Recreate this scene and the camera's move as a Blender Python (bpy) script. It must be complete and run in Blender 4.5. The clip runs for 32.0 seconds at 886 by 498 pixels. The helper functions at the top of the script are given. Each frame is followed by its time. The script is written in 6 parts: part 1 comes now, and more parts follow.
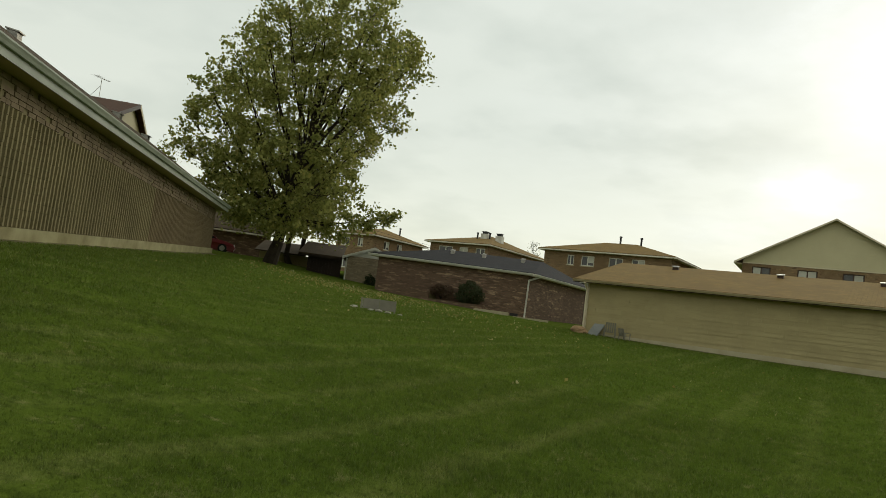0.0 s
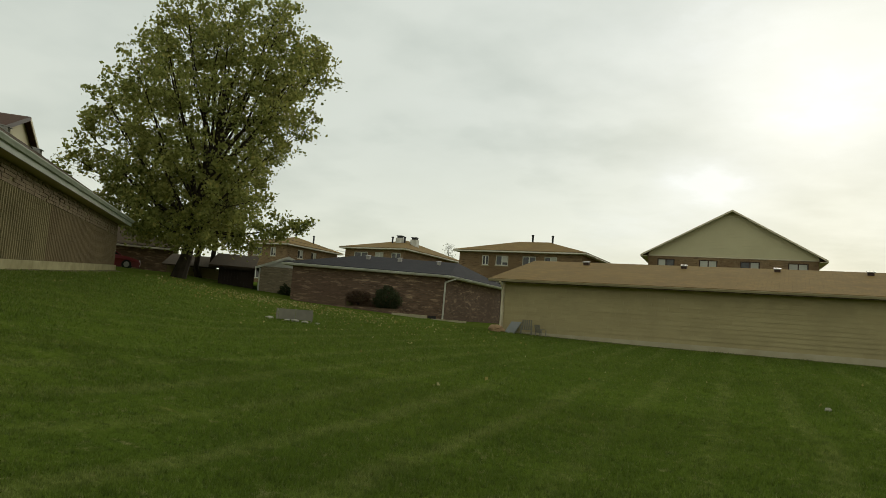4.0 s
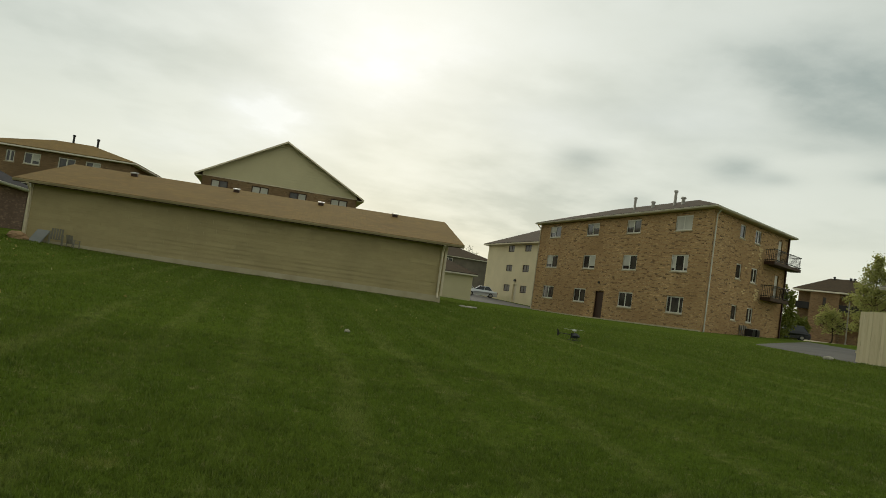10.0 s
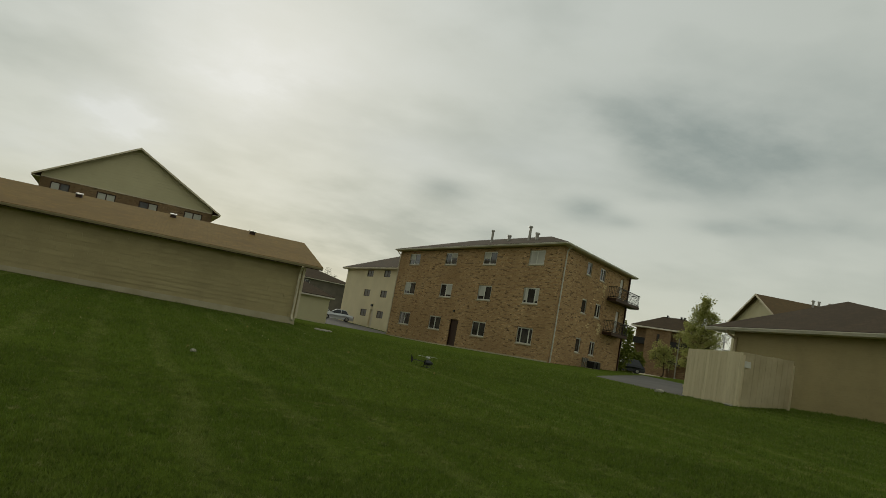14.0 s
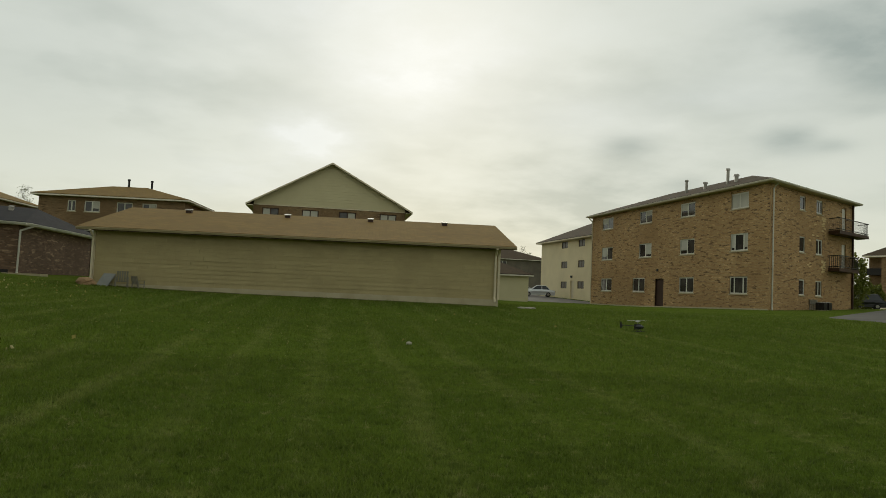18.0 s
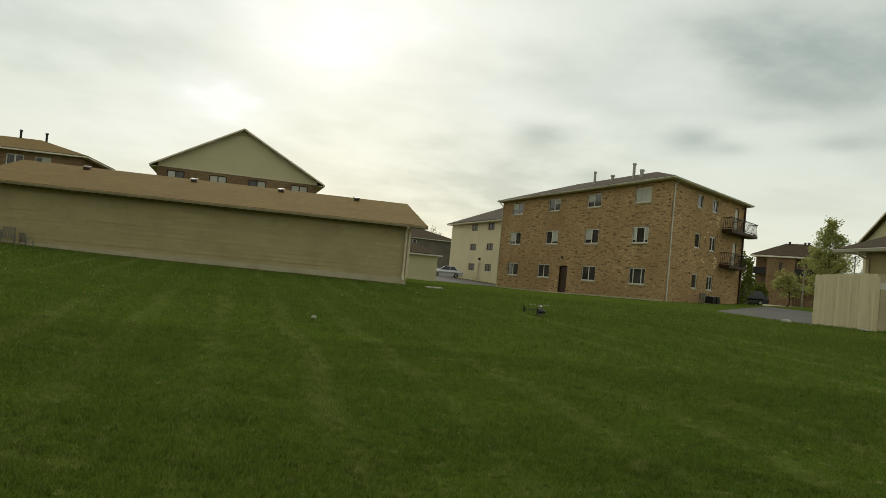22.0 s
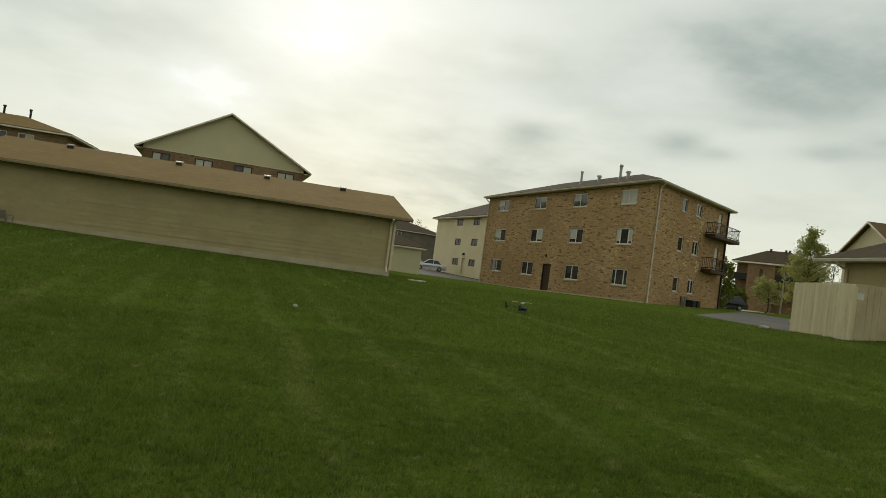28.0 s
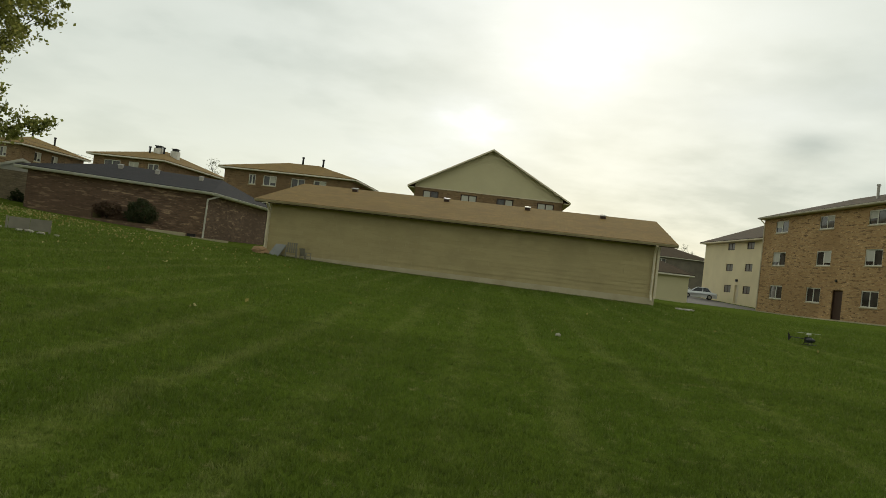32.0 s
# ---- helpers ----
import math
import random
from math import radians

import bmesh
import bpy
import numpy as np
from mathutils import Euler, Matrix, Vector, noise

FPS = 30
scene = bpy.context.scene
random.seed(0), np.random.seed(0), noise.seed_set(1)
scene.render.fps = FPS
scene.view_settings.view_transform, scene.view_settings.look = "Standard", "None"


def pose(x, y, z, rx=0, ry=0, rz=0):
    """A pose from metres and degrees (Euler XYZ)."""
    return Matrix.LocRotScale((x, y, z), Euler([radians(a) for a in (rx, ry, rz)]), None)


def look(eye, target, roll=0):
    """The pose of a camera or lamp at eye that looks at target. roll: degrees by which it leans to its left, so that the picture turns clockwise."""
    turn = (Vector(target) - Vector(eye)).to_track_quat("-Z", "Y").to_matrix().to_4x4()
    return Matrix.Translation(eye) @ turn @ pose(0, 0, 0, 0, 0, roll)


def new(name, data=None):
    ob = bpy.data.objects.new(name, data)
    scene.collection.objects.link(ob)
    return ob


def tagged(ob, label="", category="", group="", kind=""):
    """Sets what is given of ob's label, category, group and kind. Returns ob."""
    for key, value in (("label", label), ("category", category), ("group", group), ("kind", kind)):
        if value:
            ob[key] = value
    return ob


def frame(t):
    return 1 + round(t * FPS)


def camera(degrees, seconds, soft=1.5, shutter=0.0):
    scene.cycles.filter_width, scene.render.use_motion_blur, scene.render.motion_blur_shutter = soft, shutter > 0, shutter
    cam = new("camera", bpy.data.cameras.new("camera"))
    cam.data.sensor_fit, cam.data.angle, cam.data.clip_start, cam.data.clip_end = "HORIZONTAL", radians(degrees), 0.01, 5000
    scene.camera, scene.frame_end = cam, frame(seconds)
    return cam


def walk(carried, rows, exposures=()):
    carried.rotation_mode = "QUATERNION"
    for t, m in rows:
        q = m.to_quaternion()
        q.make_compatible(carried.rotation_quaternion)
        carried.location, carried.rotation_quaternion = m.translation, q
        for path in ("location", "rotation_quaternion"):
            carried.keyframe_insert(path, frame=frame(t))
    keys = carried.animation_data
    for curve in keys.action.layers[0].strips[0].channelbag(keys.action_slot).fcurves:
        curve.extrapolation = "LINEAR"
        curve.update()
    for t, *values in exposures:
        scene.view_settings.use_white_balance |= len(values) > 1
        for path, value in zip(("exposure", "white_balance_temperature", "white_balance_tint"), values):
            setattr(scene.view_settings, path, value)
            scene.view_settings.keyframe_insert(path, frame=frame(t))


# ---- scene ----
EYE = 1.45
cam = camera(62.2, 32.0, soft=0.85)
# seconds, turn to the left, tilt up, lean (degrees)
ANGLES = [
    (0, 28.49, 4.46, 7.38), (0.5, 30.94, 4.91, 6.79), (1, 33.32, 5.24, 4.92), (1.5, 32.87, 7.14, 2.67),
    (2, 30.17, 7.51, 1.44), (2.5, 27.18, 6.59, 3.44), (3, 24.12, 6.81, 4.20), (3.5, 23.21, 6.12, 4.59),
    (5.5, 16.22, 4.23, 2.83), (6, 14.54, 3.92, 3.06), (6.5, 10.96, 3.70, 2.41), (7, 5.53, 3.14, 2.72),
    (7.5, -0.31, 2.52, 3.15), (8, -3.11, 2.29, 3.73), (8.5, -4.03, 2.54, 4.84), (9, -5.05, 3.20, 5.90),
    (9.5, -8.49, 3.09, 7.35), (10, -12.55, 3.16, 8.10), (10.5, -15.40, 3.88, 7.10), (11, -18.09, 1.95, 6.12),
    (11.5, -21.02, 2.03, 5.71), (12, -20.89, 2.58, 6.34), (12.5, -16.65, 3.20, 7.02), (13, -12.69, 4.30, 7.80),
    (13.5, -17.10, 5.98, 9.17), (14, -23.05, 6.83, 10.43), (14.5, -25.03, 6.23, 9.09), (15, -21.27, 4.65, 8.99),
    (15.5, -12.15, 4.18, 5.88), (17.5, -7.17, 3.67, 1.66), (18, -8.43, 3.27, 2.46), (18.5, -12.59, 2.41, 5.64),
    (19, -16.48, 1.87, 7.32), (19.5, -18.34, 1.62, 7.93), (20, -17.83, 1.56, 7.28), (20.5, -17.79, 1.77, 7.45),
    (21, -18.00, 2.30, 8.20), (21.5, -16.38, 2.65, 6.71), (22, -15.52, 2.03, 5.50), (22.5, -12.79, 1.67, 4.80),
    (23, -11.86, 1.82, 4.92), (23.5, -17.33, 2.21, 6.81), (24, -23.60, 2.60, 8.78), (24.5, -26.41, 2.52, 9.64),
    (25, -24.81, 2.24, 9.65), (25.5, -21.79, 1.95, 8.58), (26, -15.52, 1.13, 5.91), (26.5, -12.23, 1.35, 5.98),
    (28.5, -17.89, 2.03, 8.05), (29, -17.94, 3.21, 7.89), (29.5, -16.98, 3.63, 6.76), (30, -13.49, 3.38, 6.66),
    (30.5, -8.33, 1.33, 6.74), (31, -4.48, 0.70, 6.67), (31.5, -0.15, 0.81, 6.80), (32, 3.48, 1.36, 6.83),
]


def facing(yaw, pitch, roll, eye=(0, 0, EYE)):
    a, b = radians(yaw), radians(pitch)
    ahead = Vector((-math.sin(a) * math.cos(b), math.cos(a) * math.cos(b), math.sin(b)))
    return look(eye, Vector(eye) + ahead, roll)


EXPOSURES = ((0, 0.30), (1, 0.24), (3, 0.15), (6, 0.11), (7.5, 0.07), (9, 0.09), (10, 0.09), (11, -0.01), (12, 0.12), (12.7, 0.09), (13.5, -0.15), (14, -0.32), (14.5, -0.25), (15.5, -0.07), (18, -0.02), (20, 0.13), (25, 0.16), (29, 0.07), (30, 0.01), (31, 0.12), (32, 0.20))
walk(cam, [(t, facing(a, b, c)) for t, a, b, c in ANGLES], [(t, e, 6950, 6) for t, e in EXPOSURES])

# ---- light ----
SUN_AZ, SUN_EL = radians(7.1), radians(21)      # clockwise from +y, above the horizon
world = bpy.data.worlds.new("overcast")
scene.world = world
world.use_nodes = True
wn, wl = world.node_tree.nodes, world.node_tree.links
wn.clear()
out = wn.new("ShaderNodeOutputWorld")
sky = wn.new("ShaderNodeTexSky")
sky.sky_type, sky.sun_disc, sky.sun_elevation, sky.sun_rotation = "NISHITA", False, SUN_EL, SUN_AZ
sky.air_density, sky.dust_density = 1.0, 1.0
coord = wn.new("ShaderNodeTexCoord")


def wmath(op, a, b=None, c=None, clamp=False):
    n = wn.new("ShaderNodeMath")
    n.operation, n.use_clamp = op, clamp
    for i, v in enumerate((a, b, c)):
        if v is None:
            continue
        if isinstance(v, (int, float)):
            n.inputs[i].default_value = v
        else:
            wl.new(v, n.inputs[i])
    return n.outputs[0]


def wmix(f, a, b):
    n = wn.new("ShaderNodeMix")
    n.data_type = "RGBA"
    for s, v in ((n.inputs[0], f), (n.inputs[6], a), (n.inputs[7], b)):
        if isinstance(v, (int, float, tuple)):
            s.default_value = v
        else:
            wl.new(v, s)
    return n.outputs[2]


# the cloud layer is a flat deck overhead: divide the way by its height
sep = wn.new("ShaderNodeSeparateXYZ")
wl.new(coord.outputs["Generated"], sep.inputs[0])
deck = wmath("MAXIMUM", wmath("ADD", sep.outputs[2], 0.18), 0.07)
comb = wn.new("ShaderNodeCombineXYZ")
wl.new(wmath("DIVIDE", sep.outputs[0], deck), comb.inputs[0])
wl.new(wmath("DIVIDE", sep.outputs[1], deck), comb.inputs[1])


def wnoise(scale, detail, rough, offset):
    m = wn.new("ShaderNodeMapping")
    m.inputs["Location"].default_value = offset
    wl.new(comb.outputs[0], m.inputs[0])
    n = wn.new("ShaderNodeTexNoise")
    n.inputs["Scale"].default_value, n.inputs["Detail"].default_value, n.inputs["Roughness"].default_value = scale, detail, rough
    wl.new(m.outputs[0], n.inputs["Vector"])
    return n.outputs[0]


dot = wn.new("ShaderNodeVectorMath")
dot.operation = "DOT_PRODUCT"
wl.new(coord.outputs["Generated"], dot.inputs[0])
dot.inputs[1].default_value = (math.sin(SUN_AZ) * math.cos(SUN_EL), math.cos(SUN_AZ) * math.cos(SUN_EL), math.sin(SUN_EL))
toward = wmath("MAXIMUM", dot.outputs["Value"], 0.0)
broad = wnoise(1.15, 4.0, 0.5, (3.1, 0.4, 0.0))
fine = wnoise(3.0, 5.0, 0.5, (1.7, 5.2, 0.0))
cover = wmath("ADD", wmath("MULTIPLY", broad, 0.7), wmath("MULTIPLY", fine, 0.4))
thick = wmath("MULTIPLY_ADD", wmath("SUBTRACT", cover, 0.50), 3.2, 0.0, clamp=True)


# darker clouds and brighter breaks: bearing, height, half width, half height (degrees), strength
DARK = ((40.4, 17.8, 5.9, 2.7, 0.66), (45.1, 17.4, 5.1, 3.2, 0.55), (35.6, 19.8, 4.8, 1.7, 0.4), (42.4, 14.9, 3.2, 1.2, 0.28), (53.9, 19.0, 6.3, 3.2, 0.35), (22.2, 11.5, 2.1, 0.9, 0.65), (33.5, 11.6, 1.8, 1.0, 0.72), (36.1, 11.1, 1.6, 0.5, 0.4), (26.3, 8.6, 1.6, 0.6, 0.36), (44.0, 11.6, 2.7, 0.6, 0.42), (49.1, 12.3, 4.0, 0.7, 0.28), (39.2, 13.4, 2.4, 0.5, 0.2), (19.0, 6.3, 11.9, 4.4, 0.46), (12.7, 15.0, 5.5, 2.4, 0.14), (-19.0, 14.3, 9.5, 3.2, 0.16))
BRIGHT = ((4.9, 16.2, 5.1, 3.2, 0.85), (-2.1, 11.2, 3.6, 2.1, 0.75), (1.6, 21.4, 9.5, 4.0, 0.45), (10.3, 19.0, 4.8, 2.4, 0.35), (-7.1, 7.9, 4.8, 1.7, 0.3), (19.0, 13.5, 4.8, 1.6, 0.25), (30.1, 15.0, 4.0, 1.1, 0.18))


def cloudlet(az, el, wide, high, ragged=0.9):
    """How much of a flat cloud lies this way, its edge torn by the noise."""
    a, e = radians(az), radians(el)
    axes = ((math.sin(a) * math.cos(e), math.cos(a) * math.cos(e), math.sin(e)), (math.cos(a), -math.sin(a), 0.0), (-math.sin(a) * math.sin(e), -math.cos(a) * math.sin(e), math.cos(e)))
    d = []
    for axis in axes:
        n = wn.new("ShaderNodeVectorMath")
        n.operation = "DOT_PRODUCT"
        wl.new(coord.outputs["Generated"], n.inputs[0])
        n.inputs[1].default_value = axis
        d.append(n.outputs["Value"])
    x = wmath("POWER", wmath("ABSOLUTE", wmath("MULTIPLY", d[1], 1 / math.sin(radians(wide)))), 2.0)
    y = wmath("POWER", wmath("ABSOLUTE", wmath("MULTIPLY", d[2], 1 / math.sin(radians(high)))), 2.0)
    near = wmath("ADD", wmath("ADD", x, y), wmath("MULTIPLY", wmath("SUBTRACT", 0.52, torn), ragged * 4.0))
    near = wmath("ADD", near, wmath("MULTIPLY", wmath("LESS_THAN", d[0], 0.0), 50.0))
    return wmath("POWER", 2.718, wmath("MULTIPLY", wmath("MAXIMUM", near, 0.0), -1.0))


torn = wmath("ADD", wmath("MULTIPLY", fine, 0.6), wmath("MULTIPLY", wnoise(7.0, 5.0, 0.6, (4.4, 2.2, 0.0)), 0.4))
halo = wmath("MULTIPLY", wmath("POWER", toward, 8.0), wmath("MULTIPLY_ADD", wmath("SUBTRACT", fine, 0.5), -1.4, 0.42), clamp=True)
grey = (0.245, 0.305, 0.305, 1)
white = (0.80, 0.85, 0.91, 1)
pale = wmix(halo, (0.575, 0.62, 0.60, 1), (0.72, 0.77, 0.79, 1))
cloud = wmix(wmath("MULTIPLY", thick, 0.50), pale, grey)
low = wmath("POWER", wmath("SUBTRACT", 1.0, wmath("ABSOLUTE", sep.outputs[2])), 8.2)
cloud = wmix(wmath("MULTIPLY", low, 0.69), cloud, (0.78, 0.775, 0.65, 1))
for az, el, wide, high, much in DARK:
    cloud = wmix(wmath("MULTIPLY", cloudlet(az, el, wide, high, 0.9 if wide > 3 else 0.45), much), cloud, grey)
for az, el, wide, high, much in BRIGHT:
    cloud = wmix(wmath("MULTIPLY", cloudlet(az, el, wide, high, 1.1), much), cloud, white)
skyb = wn.new("ShaderNodeBackground")
wl.new(sky.outputs[0], skyb.inputs[0])
skyb.inputs[1].default_value = 0.008
cloudb = wn.new("ShaderNodeBackground")
wl.new(cloud, cloudb.inputs[0])
cloudb.inputs[1].default_value = 0.97
addb = wn.new("ShaderNodeAddShader")
wl.new(skyb.outputs[0], addb.inputs[0])
wl.new(cloudb.outputs[0], addb.inputs[1])
wl.new(addb.outputs[0], out.inputs[0])

sun = new("sun", bpy.data.lights.new("sun", "SUN"))
sun.data.energy, sun.data.angle, sun.data.color = 0.6, radians(25), (1.0, 0.96, 0.88)
sun.matrix_world = look((0, 0, 60), Vector((0, 0, 60)) - Vector(dot.inputs[1].default_value))


# ---- materials ----
class Mat:
    """A node material under construction."""

    def __init__(self, name, rough=0.8, metal=0.0):
        self.m = bpy.data.materials.new(name)
        self.m.use_nodes = True
        self.n, self.l = self.m.node_tree.nodes, self.m.node_tree.links
        self.b = self.n["Principled BSDF"]
        self.b.inputs["Roughness"].default_value, self.b.inputs["Metallic"].default_value = rough, metal
        self.b.inputs["Specular IOR Level"].default_value = 0.5 if rough < 0.5 else 0.15
        self.co = self.n.new("ShaderNodeTexCoord").outputs["Object"]

    def put(self, sock, v):
        if isinstance(v, (int, float)):
            sock.default_value = v
        elif isinstance(v, tuple):
            sock.default_value = (*v, 1) if len(v) == 3 and len(sock.default_value) == 4 else v
        else:
            self.l.new(v, sock)

    def noise(self, scale, detail=3.0, rough=0.55, stretch=(1, 1, 1), co=None):
        m = self.n.new("ShaderNodeMapping")
        m.inputs["Scale"].default_value = stretch
        self.l.new(co or self.co, m.inputs[0])
        n = self.n.new("ShaderNodeTexNoise")
        for k, v in (("Scale", scale), ("Detail", detail), ("Roughness", rough)):
            n.inputs[k].default_value = v
        self.l.new(m.outputs[0], n.inputs["Vector"])
        return n.outputs[0]

    def ramp(self, f, lo, hi):
        n = self.n.new("ShaderNodeMapRange")
        n.inputs[1].default_value, n.inputs[2].default_value = lo, hi
        self.l.new(f, n.inputs[0])
        return n.outputs[0]

    def math(self, op, a, b):
        n = self.n.new("ShaderNodeMath")
        n.operation = op
        self.put(n.inputs[0], a), self.put(n.inputs[1], b)
        return n.outputs[0]

    def mix(self, f, a, b, how="MIX"):
        n = self.n.new("ShaderNodeMix")
        n.data_type, n.blend_type = "RGBA", how
        self.put(n.inputs[0], f), self.put(n.inputs[6], a), self.put(n.inputs[7], b)
        return n.outputs[2]

    def colour(self, c):
        self.put(self.b.inputs["Base Color"], c)
        return self

    def bump(self, h, strength=0.4, dist=0.01):
        n = self.n.new("ShaderNodeBump")
        n.inputs["Strength"].default_value, n.inputs["Distance"].default_value = strength, dist
        self.l.new(h, n.inputs["Height"])
        self.l.new(n.outputs[0], self.b.inputs["Normal"])
        return self

    def random(self):
        return self.n.new("ShaderNodeObjectInfo").outputs["Random"]


def painted(name, base, dark, rough=0.6, scale=0.8, grain=40.0, bump=0.15):
    """Paint or plain stuff with broad weathering and fine grain."""
    m = Mat(name, rough)
    c = m.mix(m.ramp(m.noise(scale, 4), 0.35, 0.7), base, dark)
    c = m.mix(m.math("MULTIPLY", m.noise(grain, 3), 0.25), c, dark)
    return m.colour(c).bump(m.noise(grain, 3), bump, 0.004).m


def shingles(name, a, b, c):
    """Asphalt shingles: courses, tabs and blotches."""
    m = Mat(name, 0.92)
    br = m.n.new("ShaderNodeTexBrick")
    for k, v in (("Scale", 1.0), ("Brick Width", 0.33), ("Row Height", 0.14), ("Mortar Size", 0.012), ("Bias", 0.0)):
        br.inputs[k].default_value = v
    br.inputs["Color1"].default_value, br.inputs["Color2"].default_value = (*a, 1), (*b, 1)
    br.inputs["Mortar"].default_value = (*[q * 0.85 for q in c], 1)
    uv = m.n.new("ShaderNodeUVMap")
    m.l.new(uv.outputs[0], br.inputs["Vector"])
    col = m.mix(m.ramp(m.noise(0.5, 5), 0.4, 0.75), br.outputs["Color"], c)
    col = m.mix(m.math("MULTIPLY", m.ramp(m.noise(2.2, 5, 0.7), 0.5, 0.68), 0.55), col, (a[0] * 1.25, a[1] * 1.1, a[2]))
    col = m.mix(m.math("MULTIPLY", m.ramp(m.noise(5.0, 4, 0.7), 0.5, 0.7), 0.45), col, tuple(q * 0.75 for q in b))
    col = m.mix(m.math("MULTIPLY", m.noise(60, 2), 0.4), col, tuple(q * 0.7 for q in a))
    return m.colour(col).bump(br.outputs["Fac"], -0.3, 0.006).m


def bricks(name, tones, mortar, width=0.21, row=0.075, flecks=0.1):
    """Brickwork laid by the wall's own unwrapped metres, tones varied brick by brick."""
    m = Mat(name, 0.9)
    uv = m.n.new("ShaderNodeUVMap")
    br = m.n.new("ShaderNodeTexBrick")
    for k, v in (("Scale", 1.0), ("Brick Width", width), ("Row Height", row), ("Mortar Size", 0.008), ("Bias", 0.0), ("Mortar Smooth", 0.3)):
        br.inputs[k].default_value = v
    m.l.new(uv.outputs[0], br.inputs["Vector"])
    br.inputs["Color1"].default_value, br.inputs["Color2"].default_value, br.inputs["Mortar"].default_value = (0, 0, 0, 1), (1, 1, 1, 1), (0.5, 0.5, 0.5, 1)
    patch = m.noise(1.6, 4, 0.7, (1, 2.5, 1), uv.outputs[0])
    c = m.mix(br.outputs["Color"], tones[0], tones[1])
    c = m.mix(m.ramp(patch, 0.52, 0.62), c, tones[2])
    c = m.mix(m.math("MULTIPLY", m.ramp(m.noise(1.0, 3, 0.6, (1.2, 5.5, 1), uv.outputs[0]), 0.66 - flecks, 0.71 - flecks), 0.9), c, tones[3])
    c = m.mix(m.math("MULTIPLY", m.ramp(m.noise(1.0, 3, 0.6, (2.1, 7.0, 1), uv.outputs[0]), 0.43, 0.36), 0.8), c, tuple(min(1, q * 1.5) for q in tones[1]))
    c = m.mix(br.outputs["Fac"], c, mortar)
    c = m.mix(m.ramp(m.noise(0.25, 4), 0.4, 0.8), c, tuple(q * 0.75 for q in tones[0]))
    return m.colour(c).bump(br.outputs["Fac"], -0.6, 0.01).m


def turf(m):
    """Colours of mown turf by place: patches, dry spots, and the paler tracks of the mower."""
    geo = m.n.new("ShaderNodeNewGeometry").outputs["Position"]
    c = m.mix(m.ramp(m.noise(0.3, 5, 0.6, co=geo), 0.35, 0.7), (0.086, 0.125, 0.017), (0.112, 0.150, 0.0225))
    xyz = m.n.new("ShaderNodeSeparateXYZ")
    m.l.new(geo, xyz.inputs[0])
    wob = m.math("MULTIPLY", m.noise(0.22, 2, co=geo), 0.9)
    lines = m.math("SINE", m.math("MULTIPLY", m.math("ADD", xyz.outputs[0], wob), math.tau / 1.15), 0.0)
    track = m.math("MULTIPLY", m.ramp(lines, 0.45, 0.95), m.ramp(m.noise(0.3, 4, 0.6, (1, 0.3, 1), geo), 0.38, 0.58))
    track = m.math("MULTIPLY", track, m.ramp(m.noise(3.0, 3, 0.6, co=geo), 0.25, 0.6))
    c = m.mix(m.math("MULTIPLY", track, 0.7), c, (0.18, 0.20, 0.055))
    c = m.mix(m.math("MULTIPLY", m.ramp(m.noise(0.9, 5, 0.7, (1, 1.6, 1), geo), 0.62, 0.75), 0.95), c, (0.24, 0.225, 0.070))
    c = m.mix(m.math("MULTIPLY", m.ramp(m.noise(2.6, 4, 0.65, co=geo), 0.48, 0.68), 0.5), c, (0.058, 0.083, 0.0135))
    c = m.mix(m.math("MULTIPLY", m.ramp(m.noise(9.0, 4, 0.7, co=geo), 0.50, 0.66), 0.6), c, (0.040, 0.055, 0.012))
    c = m.mix(m.math("MULTIPLY", m.ramp(m.noise(6.0, 5, 0.75, co=geo), 0.57, 0.70), 0.85), c, (0.225, 0.215, 0.085))
    return c


def grass_ground():
    m = Mat("lawn", 1.0)
    m.b.inputs["Specular IOR Level"].default_value = 0.0
    c = turf(m)
    c = m.mix(m.math("MULTIPLY", m.ramp(m.noise(25, 4, 0.7), 0.35, 0.8), 0.5), c, (0.030, 0.052, 0.008))
    return m.colour(c).bump(m.noise(30, 5, 0.7), 0.6, 0.05).m


def grass_blades():
    m = Mat("grass_blades", 0.7)
    geo = m.n.new("ShaderNodeNewGeometry").outputs["Random Per Island"]
    c = m.mix(1.0, turf(m), (1.38, 1.38, 1.38), "MULTIPLY")
    c = m.mix(m.ramp(geo, 0.0, 1.0), c, m.mix(1.0, c, (0.76, 0.79, 0.74), "MULTIPLY"))
    c = m.mix(m.math("MULTIPLY", m.ramp(geo, 0.93, 0.97), 0.38), c, (0.25, 0.26, 0.10))
    m.colour(c)
    t = m.n.new("ShaderNodeBsdfTranslucent")
    m.l.new(c, t.inputs[0])
    mx = m.n.new("ShaderNodeMixShader")
    mx.inputs[0].default_value = 0.4
    m.l.new(m.b.outputs[0], mx.inputs[1]), m.l.new(t.outputs[0], mx.inputs[2])
    m.l.new(mx.outputs[0], m.n["Material Output"].inputs[0])
    return m.m


def plain(name, base, rough=0.5, metal=0.0, vary=0.15):
    m = Mat(name, rough, metal)
    c = m.mix(m.ramp(m.noise(3.0, 4), 0.3, 0.8), base, tuple(q * (1 - vary) for q in base))
    return m.colour(c).m


